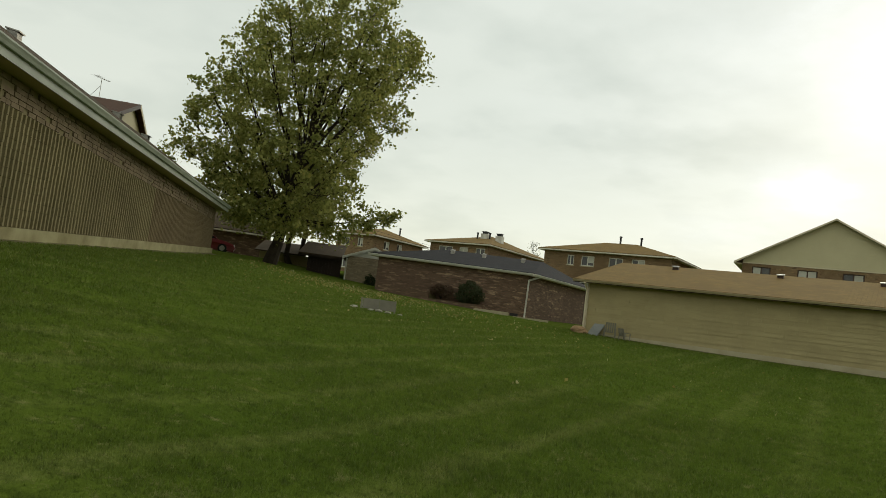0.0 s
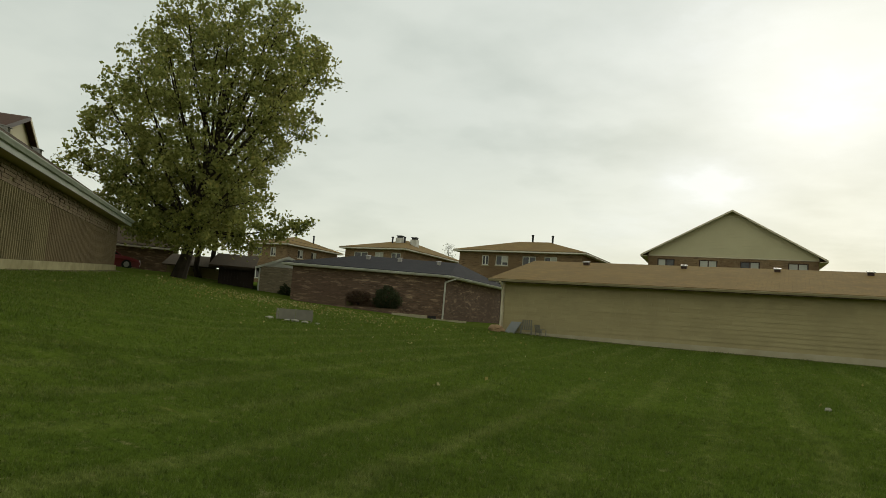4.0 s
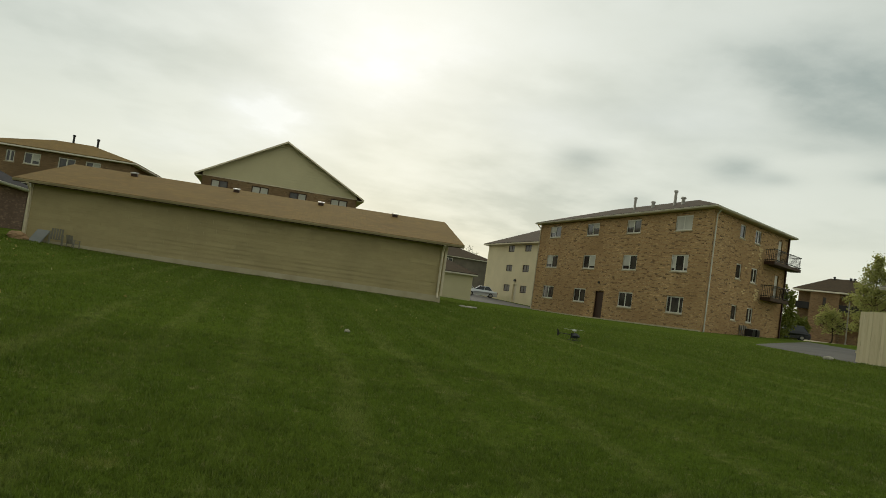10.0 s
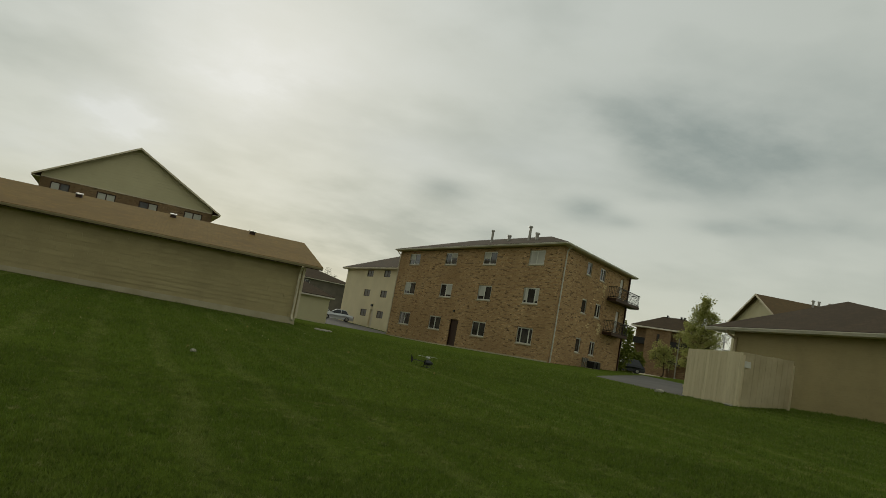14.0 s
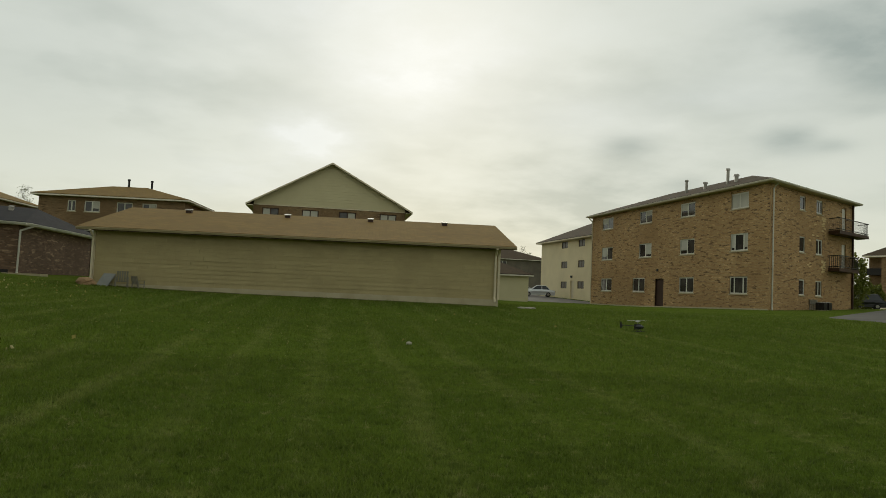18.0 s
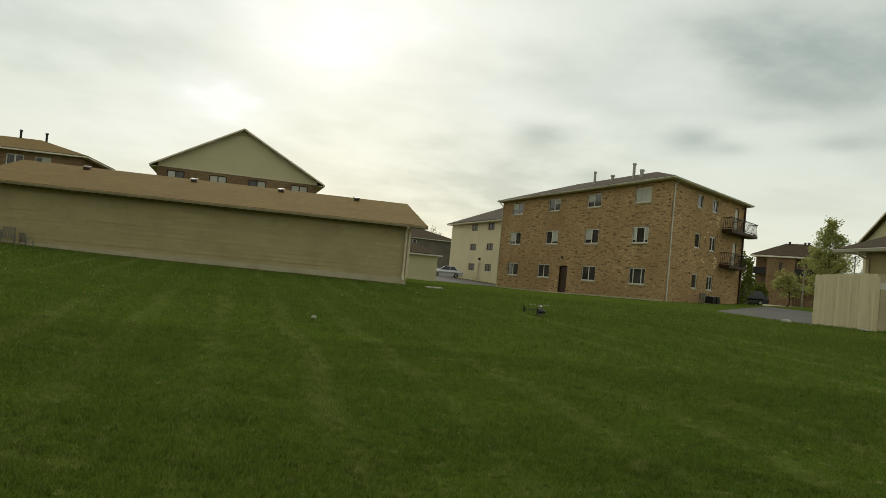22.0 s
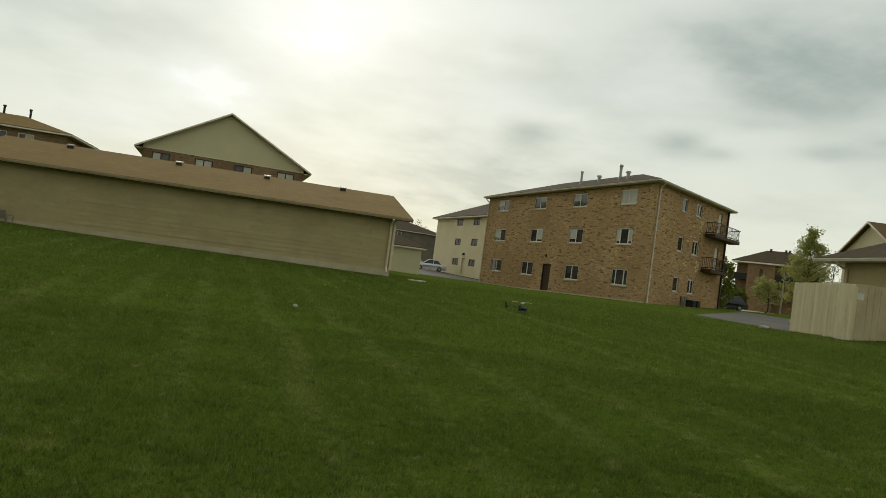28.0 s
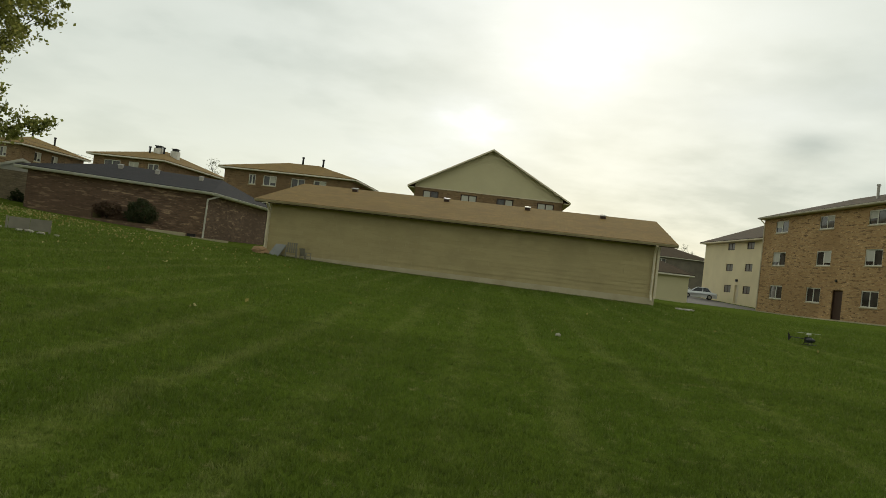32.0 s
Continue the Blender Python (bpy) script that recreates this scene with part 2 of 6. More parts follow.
def window_glass():
    m = Mat("window_glass", 0.06)
    m.colour(m.mix(m.ramp(m.noise(0.9, 3), 0.4, 0.7), (0.030, 0.028, 0.026), (0.075, 0.068, 0.058)))
    m.b.inputs["Specular IOR Level"].default_value = 0.5
    m.b.inputs["IOR"].default_value = 1.5
    return m.bump(m.noise(1.5, 2), 0.08, 0.02).m


LAWN = grass_ground()


def lap_siding(name, base, dark):
    """Embossed lap boards: each board its own tone, wood grain along it, dirt."""
    m = Mat(name, 0.6)
    c = m.mix(m.random(), base, dark)
    c = m.mix(m.ramp(m.noise(0.7, 5, 0.6), 0.45, 0.75), c, tuple(q * 0.82 for q in dark))
    c = m.mix(m.math("MULTIPLY", m.ramp(m.noise(1.0, 4, 0.7, (2.5, 2.5, 22)), 0.5, 0.72), 0.35), c, tuple(q * 0.68 for q in dark))
    return m.colour(c).bump(m.noise(1.0, 4, 0.6, (3, 3, 40)), 0.5, 0.006).m


LAP_BOARD = lap_siding("tan_lap_boards", (0.41, 0.335, 0.172), (0.38, 0.308, 0.155))
LAP_OLIVE = lap_siding("olive_tan_boards", (0.335, 0.267, 0.125), (0.318, 0.252, 0.117))
SIDING = painted("tan_siding", (0.36, 0.30, 0.155), (0.30, 0.245, 0.12), 0.55, 0.6, 30)
SIDING_DARK = painted("olive_siding", (0.39, 0.315, 0.165), (0.33, 0.265, 0.135), 0.55, 0.6, 30)
GABLE_SIDING = painted("cream_siding", (0.54, 0.48, 0.30), (0.49, 0.43, 0.265), 0.55, 0.5, 25)
STUCCO = painted("cream_stucco", (0.74, 0.635, 0.41), (0.65, 0.555, 0.35), 0.8, 0.4, 25)
PALE_CONCRETE = painted("pale_concrete", (0.47, 0.41, 0.28), (0.39, 0.33, 0.21), 0.9, 1.5, 25, 0.4)
TAN_SHINGLE = shingles("tan_shingles", (0.262, 0.172, 0.060), (0.213, 0.138, 0.048), (0.178, 0.114, 0.043))
GREY_SHINGLE = shingles("charcoal_shingles", (0.040, 0.038, 0.041), (0.028, 0.027, 0.030), (0.026, 0.024, 0.026))
BROWN_SHINGLE = shingles("brown_shingles", (0.094, 0.067, 0.040), (0.072, 0.051, 0.031), (0.062, 0.044, 0.027))
UMBER_SHINGLE = shingles("umber_shingles", (0.165, 0.112, 0.055), (0.135, 0.09, 0.045), (0.115, 0.078, 0.04))
RUST_SHINGLE = shingles("rust_shingles", (0.11, 0.06, 0.04), (0.085, 0.045, 0.03), (0.075, 0.04, 0.028))
BRICK_TAN = bricks("tan_brick", ((0.38, 0.230, 0.106), (0.45, 0.295, 0.144), (0.315, 0.186, 0.085), (0.095, 0.052, 0.028)), (0.37, 0.28, 0.17), 0.40, 0.105, 0.105)
BRICK_RED = bricks("red_brown_brick", ((0.130, 0.081, 0.053), (0.178, 0.112, 0.073), (0.098, 0.060, 0.041), (0.38, 0.26, 0.16)), (0.138, 0.105, 0.077), 0.36, 0.1, flecks=0.095)
BRICK_BROWN = bricks("brown_brick", ((0.20, 0.125, 0.066), (0.25, 0.16, 0.085), (0.165, 0.10, 0.055), (0.09, 0.055, 0.032)), (0.24, 0.185, 0.115), 0.35, 0.1)
WHITE = painted("white_paint", (0.68, 0.66, 0.58), (0.5, 0.48, 0.40), 0.45, 1.2, 20)
CREAM = painted("cream_trim", (0.66, 0.575, 0.41), (0.54, 0.465, 0.33), 0.5, 1.2, 20)


def stained_boards():
    """Painted boards, each of its own tone, with streaks running down them."""
    m = Mat("beige_fence_paint", 0.75)
    c = m.mix(m.random(), (0.70, 0.60, 0.40), (0.61, 0.51, 0.325))
    c = m.mix(m.math("MULTIPLY", m.ramp(m.noise(1.0, 4, 0.65, (9, 9, 0.9)), 0.52, 0.78), 0.7), c, (0.38, 0.30, 0.175))
    return m.colour(c).bump(m.noise(1.0, 4, 0.6, (30, 30, 2)), 0.4, 0.006).m


FENCE_PAINT = stained_boards()
TRIM_WHITE = painted("off_white_gutter", (0.72, 0.665, 0.55), (0.56, 0.51, 0.41), 0.5, 1.2, 20)
GLASS = window_glass()
DARK_GLASS = painted("brown_window_glass", (0.055, 0.042, 0.030), (0.10, 0.085, 0.06), 0.35, 0.6)
FAR_WALL = painted("grey_brown_siding", (0.17, 0.145, 0.11), (0.11, 0.095, 0.075), 0.8, 0.5, 4)
BLIND = painted("blind", (0.52, 0.50, 0.43), (0.42, 0.40, 0.34), 0.7)
# dark metal parts; also colours the panel that imitates unlit rooms behind windows
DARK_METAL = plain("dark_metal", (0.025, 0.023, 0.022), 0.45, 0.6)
GREY_METAL = plain("galvanised_metal", (0.32, 0.30, 0.26), 0.45, 0.8)
BROWN_DOOR = painted("brown_door", (0.075, 0.045, 0.032), (0.055, 0.032, 0.024), 0.5)
ASPHALT = painted("worn_asphalt", (0.15, 0.138, 0.122), (0.105, 0.097, 0.088), 0.85, 0.5, 60, 0.4)
FOUNDATION = painted("pale_foundation", (0.37, 0.335, 0.185), (0.19, 0.16, 0.075), 0.9, 1.1, 12, 0.4)
RIB_STONE = painted("ribbed_masonry", (0.235, 0.195, 0.10), (0.165, 0.137, 0.07), 0.9, 0.7, 25, 0.5)
RIB_BRICK = painted("mottled_brick", (0.225, 0.17, 0.105), (0.14, 0.105, 0.064), 0.9, 1.6, 25, 0.5)
RIB_PLAIN = painted("smooth_brown_masonry", (0.19, 0.142, 0.078), (0.15, 0.112, 0.062), 0.9, 0.7, 25, 0.3)
PALE_GUTTER = painted("pale_green_gutter", (0.38, 0.40, 0.33), (0.28, 0.30, 0.24), 0.5, 1.0, 12)
SOIL = painted("bare_soil", (0.15, 0.125, 0.055), (0.09, 0.085, 0.034), 1.0, 1.5, 20, 0.7)
BARK = painted("bark", (0.055, 0.042, 0.030), (0.03, 0.023, 0.016), 0.95, 3.0, 14, 0.9)


# ---- geometry helpers ----
def part(name, bm, material, parent=None, label=""):
    """Link a bmesh as one mesh object, under a thing or a part."""
    me = bpy.data.meshes.new(name)
    bm.to_mesh(me)
    bm.free()
    me.materials.append(material)
    ob = new(name, me)
    if parent:
        ob.parent = parent
    return tagged(ob, label)


def thing(name, label, category, group="", kind="", at=(0, 0, 0)):
    """An Empty at the base of a thing made of parts."""
    ob = new(name)
    ob.empty_display_size = 0.2
    ob.location = at
    return tagged(ob, label, category, group, kind)


def hexa(bm, p):
    """A solid from eight corners: four below, four above, both anticlockwise."""
    v = [bm.verts.new(q) for q in p]
    for f in ((3, 2, 1, 0), (4, 5, 6, 7), (0, 1, 5, 4), (1, 2, 6, 5), (2, 3, 7, 6), (3, 0, 4, 7)):
        bm.faces.new([v[i] for i in f])
    return v


def block(bm, x0, x1, y0, y1, z0, z1, m=None):
    p = [(x0, y0, z0), (x1, y0, z0), (x1, y1, z0), (x0, y1, z0), (x0, y0, z1), (x1, y0, z1), (x1, y1, z1), (x0, y1, z1)]
    return hexa(bm, [m @ Vector(q) for q in p] if m else p)


def rod(bm, a, b, r0, r1=None, sides=8):
    """A tapered rod from a to b."""
    a, b, r1 = Vector(a), Vector(b), r0 if r1 is None else r1
    q = (b - a).to_track_quat("Z", "Y")
    rings = []
    for p, r in ((a, r0), (b, r1)):
        rings.append([bm.verts.new(p + q @ Vector((r * math.cos(i * math.tau / sides), r * math.sin(i * math.tau / sides), 0))) for i in range(sides)])
    for i in range(sides):
        j = (i + 1) % sides
        bm.faces.new((rings[0][i], rings[0][j], rings[1][j], rings[1][i]))
    bm.faces.new(rings[0][::-1]), bm.faces.new(rings[1])


def frame_of(origin, ux, uy):
    """A plan frame: (u, v, z) in metres along two ground directions, to the world."""
    ux, uy = Vector((*ux, 0)).normalized(), Vector((*uy, 0)).normalized()
    return Matrix(((ux.x, uy.x, 0, origin[0]), (ux.y, uy.y, 0, origin[1]), (0, 0, 1, 0), (0, 0, 0, 1)))


def sheet(bm, pts, uvs, uvl):
    f = bm.faces.new([bm.verts.new(p) for p in pts])
    for lp, uv in zip(f.loops, uvs):
        lp[uvl].uv = uv
    return f


def wall_panel(name, m, u0, u1, v, z0, z1, holes, material, parent, thick=0.25, along="u", flip=1, label=""):
    """An upright wall at v (or at u, along v) with rectangular holes through it: (a0, a1, b0, b1). flip: the side its face looks to."""
    bm = bmesh.new()
    uvl = bm.loops.layers.uv.new("UVMap")
    us = sorted({u0, u1, *[q for h in holes for q in h[:2]]})
    zs = sorted({z0, z1, *[q for h in holes for q in h[2:]]})

    def P(a, d, z):
        return m @ (Vector((a, v + d, z)) if along == "u" else Vector((v + d, a, z)))
    d = -flip * thick
    for a0, a1 in zip(us, us[1:]):
        for b0, b1 in zip(zs, zs[1:]):
            if any(h[0] < (a0 + a1) / 2 < h[1] and h[2] < (b0 + b1) / 2 < h[3] for h in holes):
                continue
            for e in (0, d):
                sheet(bm, [P(a0, e, b0), P(a1, e, b0), P(a1, e, b1), P(a0, e, b1)], [(a0, b0), (a1, b0), (a1, b1), (a0, b1)], uvl)
    for a0, a1, b0, b1 in holes + [(u0, u1, z0, z1)]:
        for p, q in (((a0, b0), (a1, b0)), ((a1, b0), (a1, b1)), ((a1, b1), (a0, b1)), ((a0, b1), (a0, b0))):
            sheet(bm, [P(p[0], 0, p[1]), P(q[0], 0, q[1]), P(q[0], d, q[1]), P(p[0], d, p[1])], [(p[0] + p[1], 0), (q[0] + q[1], 0), (q[0] + q[1], thick), (p[0] + p[1], thick)], uvl)
    bmesh.ops.remove_doubles(bm, verts=bm.verts, dist=0.0005)
    bmesh.ops.recalc_face_normals(bm, faces=bm.faces)
    return part(name, bm, material, parent, label)


def slab_roof(name, m, corners, thick, material, parent, label=""):
    """A sloping roof plane of three or four corners (u, v, z) with thickness; its courses run along the first edge."""
    bm = bmesh.new()
    uvl = bm.loops.layers.uv.new("UVMap")
    pts = [m @ Vector(c) for c in corners]
    e = (pts[1] - pts[0]).normalized()
    n = e.cross(pts[-1] - pts[0]).normalized()
    if n.z < 0:
        n = -n
    up = n.cross(e)
    uvs = [((p - pts[0]).dot(e), (p - pts[0]).dot(up)) for p in pts]
    sheet(bm, pts, uvs, uvl)
    low = [p - Vector((0, 0, thick)) for p in pts]
    sheet(bm, low[::-1], uvs[::-1], uvl)
    for i in range(len(pts)):
        j = (i + 1) % len(pts)
        sheet(bm, [pts[i], low[i], low[j], pts[j]], [uvs[i], uvs[i], uvs[j], uvs[j]], uvl)
    bmesh.ops.remove_doubles(bm, verts=bm.verts, dist=0.0005)
    bmesh.ops.recalc_face_normals(bm, faces=bm.faces)
    return part(name, bm, material, parent, label)


# ---- ground ----
def ground_z(x, y):
    """The lawn: falls gently towards where the camera stands, rises to the ribbed wall, the side garage and past the flats. Numbers or arrays.
    The slopes are written on a plan of their own, of shorter distances and wider bearings."""
    # banked earth: against the ribbed wall (along it, out from it), by the side garage and before the tan one
    along, out = -0.581 * (x + 12.7) + 0.814 * (y - 5.9), 0.814 * (x + 12.7) + 0.581 * (y - 5.9)
    bank = (0.66 - 0.008 * along) * np.exp(-(np.maximum(out, 0.0) / 4.0) ** 2) * np.clip((along + 14) / 6, 0, 1) * np.clip((45 - along) / 15, 0, 1)
    bank = bank + 0.32 * np.exp(-((x - 25.5) / 4.0) ** 2 - ((y - 15.5) / 5.5) ** 2)
    bank = bank + 0.12 * np.exp(-((x - 2.0) / 8.0) ** 2 - ((y - 33.4) / 7.5) ** 2)
    r, a = np.hypot(x, y) / 1.262, np.clip(np.arctan2(x, y) / 0.792, -np.pi, np.pi)
    x, y = r * np.sin(a), r * np.cos(a)
    far, y0 = np.maximum(1.0, np.hypot(x, y) / 55.0), y
    x, y = x / far, y / far
    s, w = np.sqrt(x * x + 16) - 4, np.maximum(0.0, -x - 6)
    z = 0.03552 * y - 0.0001954 * y * y + 0.07515 * s - 0.01531 * x - 0.0025023 * s * y + 0.0001452 * x * y + 0.000023 * x * x * y + (0.0000863 * y - 0.0008935) * w * w
    return np.clip(z + bank, -0.6, 3.2) + 0.027 * np.maximum(0.0, np.minimum(y0, 125) - 60)


def build_ground():
    bm = bmesh.new()
    xs = [-3000, -900, -300, -140, -100, *np.arange(-70, 71, 1.0).tolist(), 100, 140, 300, 900, 3000]
    ys = [-3000, -900, -300, -120, -60, *np.arange(-30, 111, 1.0).tolist(), 130, 150, 170, 300, 900, 3000]
    grid = [[bm.verts.new((x, y, ground_z(x, y))) for x in xs] for y in ys]
    for r0, r1 in zip(grid, grid[1:]):
        for i in range(len(xs) - 1):
            bm.faces.new((r0[i], r0[i + 1], r1[i + 1], r1[i]))
    for f in bm.faces:
        f.smooth = True
    return tagged(part("ground", bm, LAWN), "mown green lawn sloping gently between the garages", "lawn", kind="structure")


build_ground()


# ---- building kit ----
def strip(name, m, a, b, w, h, material, parent, label=""):
    """A straight square-edged bar from a to b (plan frame), w wide and h high, hanging below the line."""
    bm = bmesh.new()
    a, b = m @ Vector(a), m @ Vector(b)
    d = (b - a).normalized()
    s = d.cross(Vector((0, 0, 1))).normalized() * (w / 2)
    dz = Vector((0, 0, h))
    hexa(bm, [a - s - dz, b - s - dz, b + s - dz, a + s - dz, a - s, b - s, b + s, a + s])
    bmesh.ops.recalc_face_normals(bm, faces=bm.faces)
    return part(name, bm, material, parent, label)


def bars(name, m, boxes, material, parent, label=""):
    """One part made of boxes (u0, u1, v0, v1, z0, z1)."""
    bm = bmesh.new()
    for q in boxes:
        block(bm, *q, m)
    bmesh.ops.recalc_face_normals(bm, faces=bm.faces)
    return part(name, bm, material, parent, label)


def gutter(name, m, a, b, material, parent, size=0.13, label="painted metal gutter"):
    """An eaves gutter: a K-shaped trough swept from a to b."""
    bm = bmesh.new()
    a, b = m @ Vector(a), m @ Vector(b)
    d = (b - a).normalized()
    s = d.cross(Vector((0, 0, 1))).normalized()
    prof = [(0, 0), (0, -1), (0.55, -1), (0.75, -0.6), (1, -0.25), (1, 0), (0.93, 0), (0.93, -0.2), (0.5, -0.9), (0.08, -0.9), (0.08, 0)]
    ends = []
    for p in (a, b):
        ends.append([bm.verts.new(p + s * (x * size) + Vector((0, 0, z * size))) for x, z in prof])
    for i in range(len(prof)):
        j = (i + 1) % len(prof)
        bm.faces.new((ends[0][i], ends[0][j], ends[1][j], ends[1][i]))
    bm.faces.new(ends[0]), bm.faces.new(ends[1][::-1])
    bmesh.ops.recalc_face_normals(bm, faces=bm.faces)
    return part(name, bm, material, parent, label)


def downspout(m, pts, material, parent, r=0.045):
    """A bent square pipe through points."""
    bm = bmesh.new()
    for a, b in zip(pts, pts[1:]):
        rod(bm, m @ Vector(a), m @ Vector(b), r * 1.2, sides=6)
    return part("downspout", bm, material, parent, "painted metal downspout")


def window(m, along, face, a0, a1, b0, b1, out_dir, parent, kind="slider", frame_mat=None, blind=0.0, sill=True, glass=None):
    """A window set in its opening: frame, sash bar, panes, sill and perhaps a blind. along: 'u' or 'v'; out_dir: the sign of outwards."""
    frame_mat = frame_mat or WHITE
    bm = bmesh.new()

    def box(b, p0, p1, d0, d1, z0, z1):
        d0, d1 = sorted((face - out_dir * d0, face - out_dir * d1))
        if along == "u":
            block(b, p0, p1, d0, d1, z0, z1, m)
        else:
            block(b, d0, d1, p0, p1, z0, z1, m)
    t = 0.09
    box(bm, a0, a1, 0.06, 0.14, b0, b0 + t), box(bm, a0, a1, 0.06, 0.14, b1 - t, b1)
    box(bm, a0, a0 + t, 0.061, 0.139, b0 + t, b1 - t), box(bm, a1 - t, a1, 0.061, 0.139, b0 + t, b1 - t)
    bmesh.ops.recalc_face_normals(bm, faces=bm.faces)
    win = part("window", bm, frame_mat, parent)
    mids = [(a0 + a1) / 2] if kind == "slider" else ([a0 + (a1 - a0) * 0.25, a0 + (a1 - a0) * 0.75] if kind == "triple" else [])
    edges = [a0 + t, *mids, a1 - t]
    for c in mids:
        bm = bmesh.new()
        box(bm, c - 0.06, c + 0.06, 0.065, 0.135, b0 + t, b1 - t)
        part("sash_bar", bm, frame_mat, win)
    for i, (p, q) in enumerate(zip(edges, edges[1:])):
        bm = bmesh.new()
        box(bm, p + 0.02, q - 0.02, 0.10, 0.11, b0 + t, b1 - t)
        part("pane", bm, glass or GLASS, win)
        if blind >= 1 or blind > 0 and (i + int(blind * 10)) % 2 == 0:
            bm = bmesh.new()
            box(bm, p + 0.03, q - 0.03, 0.092, 0.096, b1 - t - (b1 - b0 - 2 * t) * min(1.0, blind), b1 - t)
            part("blind", bm, BLIND, win, "pale drawn window blind")
    # added dark panel closing the opening: the room's darkness as plain colour
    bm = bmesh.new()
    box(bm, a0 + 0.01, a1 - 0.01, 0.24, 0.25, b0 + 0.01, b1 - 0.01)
    part("room_dark_panel", bm, DARK_METAL, win, "dark panel standing in for the unlit room behind the glass")
    if sill:
        bm = bmesh.new()
        box(bm, a0 - 0.08, a1 + 0.08, -0.06, 0.06, b0 - 0.09, b0 - 0.005)
        bmesh.ops.bevel(bm, geom=list(bm.edges), offset=0.012, segments=1, affect="EDGES")
        part("sill", bm, PALE_CONCRETE, win, "pale stone sill")
    return win


def hip_roof(m, u0, u1, v0, v1, ze, zr, material, parent, inset=None, thick=0.06):
    """Four slopes with a ridge along u (or a peak)."""
    h = (v1 - v0) / 2
    inset = h if inset is None else inset
    c, r0, r1 = (v0 + v1) / 2, u0 + inset, u1 - inset
    A, B, C, D = (u0, v0, ze), (u1, v0, ze), (u1, v1, ze), (u0, v1, ze)
    if r1 - r0 < 0.05:
        r0 = r1 = (u0 + u1) / 2
        tops = [[(r0, c, zr)]] * 2
        slab_roof("roof_slope", m, [A, B, (r0, c, zr)], thick, material, parent)
        slab_roof("roof_slope", m, [C, D, (r0, c, zr)], thick, material, parent)
    else:
        slab_roof("roof_slope", m, [A, B, (r1, c, zr), (r0, c, zr)], thick, material, parent)
        slab_roof("roof_slope", m, [C, D, (r0, c, zr), (r1, c, zr)], thick, material, parent)
    slab_roof("roof_slope", m, [D, A, (r0, c, zr)], thick, material, parent)
    slab_roof("roof_slope", m, [B, C, (r1, c, zr)], thick, material, parent)


def eaves(m, u0, u1, v0, v1, ze, depth, material, parent, soffit=0.5):
    """Fascia boards round the roof's foot, and the soffit under it."""
    w = 0.03
    ring = [(u0, u1, v0, v0 + w), (u0, u1, v1 - w, v1), (u0, u0 + w, v0 + w, v1 - w), (u1 - w, u1, v0 + w, v1 - w)]
    for q in ring:
        bars("fascia", m, [(*q, ze - depth, ze - 0.065)], material, parent)
    bars("soffit", m, [(u0 + w, u1 - w, v0 + w, v1 - w, ze - depth, ze - depth + 0.02)], material, parent)


def pipe_vent(m, u, v, z0, h, parent, cap=True, r=0.09, material=None):
    bm = bmesh.new()
    base = m @ Vector((u, v, z0))
    rod(bm, base, base + Vector((0, 0, h)), r, sides=10)
    if cap:
        rod(bm, base + Vector((0, 0, h - 0.02)), base + Vector((0, 0, h + 0.12)), r * 1.6, r * 1.3, sides=10)
    return part("roof_pipe", bm, material or GREY_METAL, parent, "metal roof pipe with a cap")


def box_vent(m, u, v, z, parent, w=0.36, material=None):
    """A low box-shaped attic vent with a sloping hood."""
    bm = bmesh.new()
    p = [(u - w / 2, v - w / 2, z - 0.12), (u + w / 2, v - w / 2, z - 0.12), (u + w / 2, v + w / 2, z + 0.02), (u - w / 2, v + w / 2, z + 0.02),
         (u - w / 2, v - w / 2, z + 0.10), (u + w / 2, v - w / 2, z + 0.10), (u + w / 2, v + w / 2, z + 0.17), (u - w / 2, v + w / 2, z + 0.17)]
    hexa(bm, [m @ Vector(q) for q in p])
    bmesh.ops.recalc_face_normals(bm, faces=bm.faces)
    vent = part("roof_vent", bm, material or GREY_METAL, parent, "small metal roof vent")
    bm = bmesh.new()
    hood = [(u - w * .62, v - w * .7, z + 0.10), (u + w * .62, v - w * .7, z + 0.10), (u + w * .62, v + w * .6, z + 0.175), (u - w * .62, v + w * .6, z + 0.175)]
    hexa(bm, [m @ Vector(q) for q in hood] + [m @ Vector((q[0], q[1], q[2] + 0.04)) for q in hood])
    bmesh.ops.recalc_face_normals(bm, faces=bm.faces)
    part("vent_hood", bm, GREY_METAL, vent)
    return vent


TRIM_TAN = painted("tan_gutter_paint", (0.46, 0.37, 0.23), (0.34, 0.27, 0.165), 0.5, 1.0, 20)


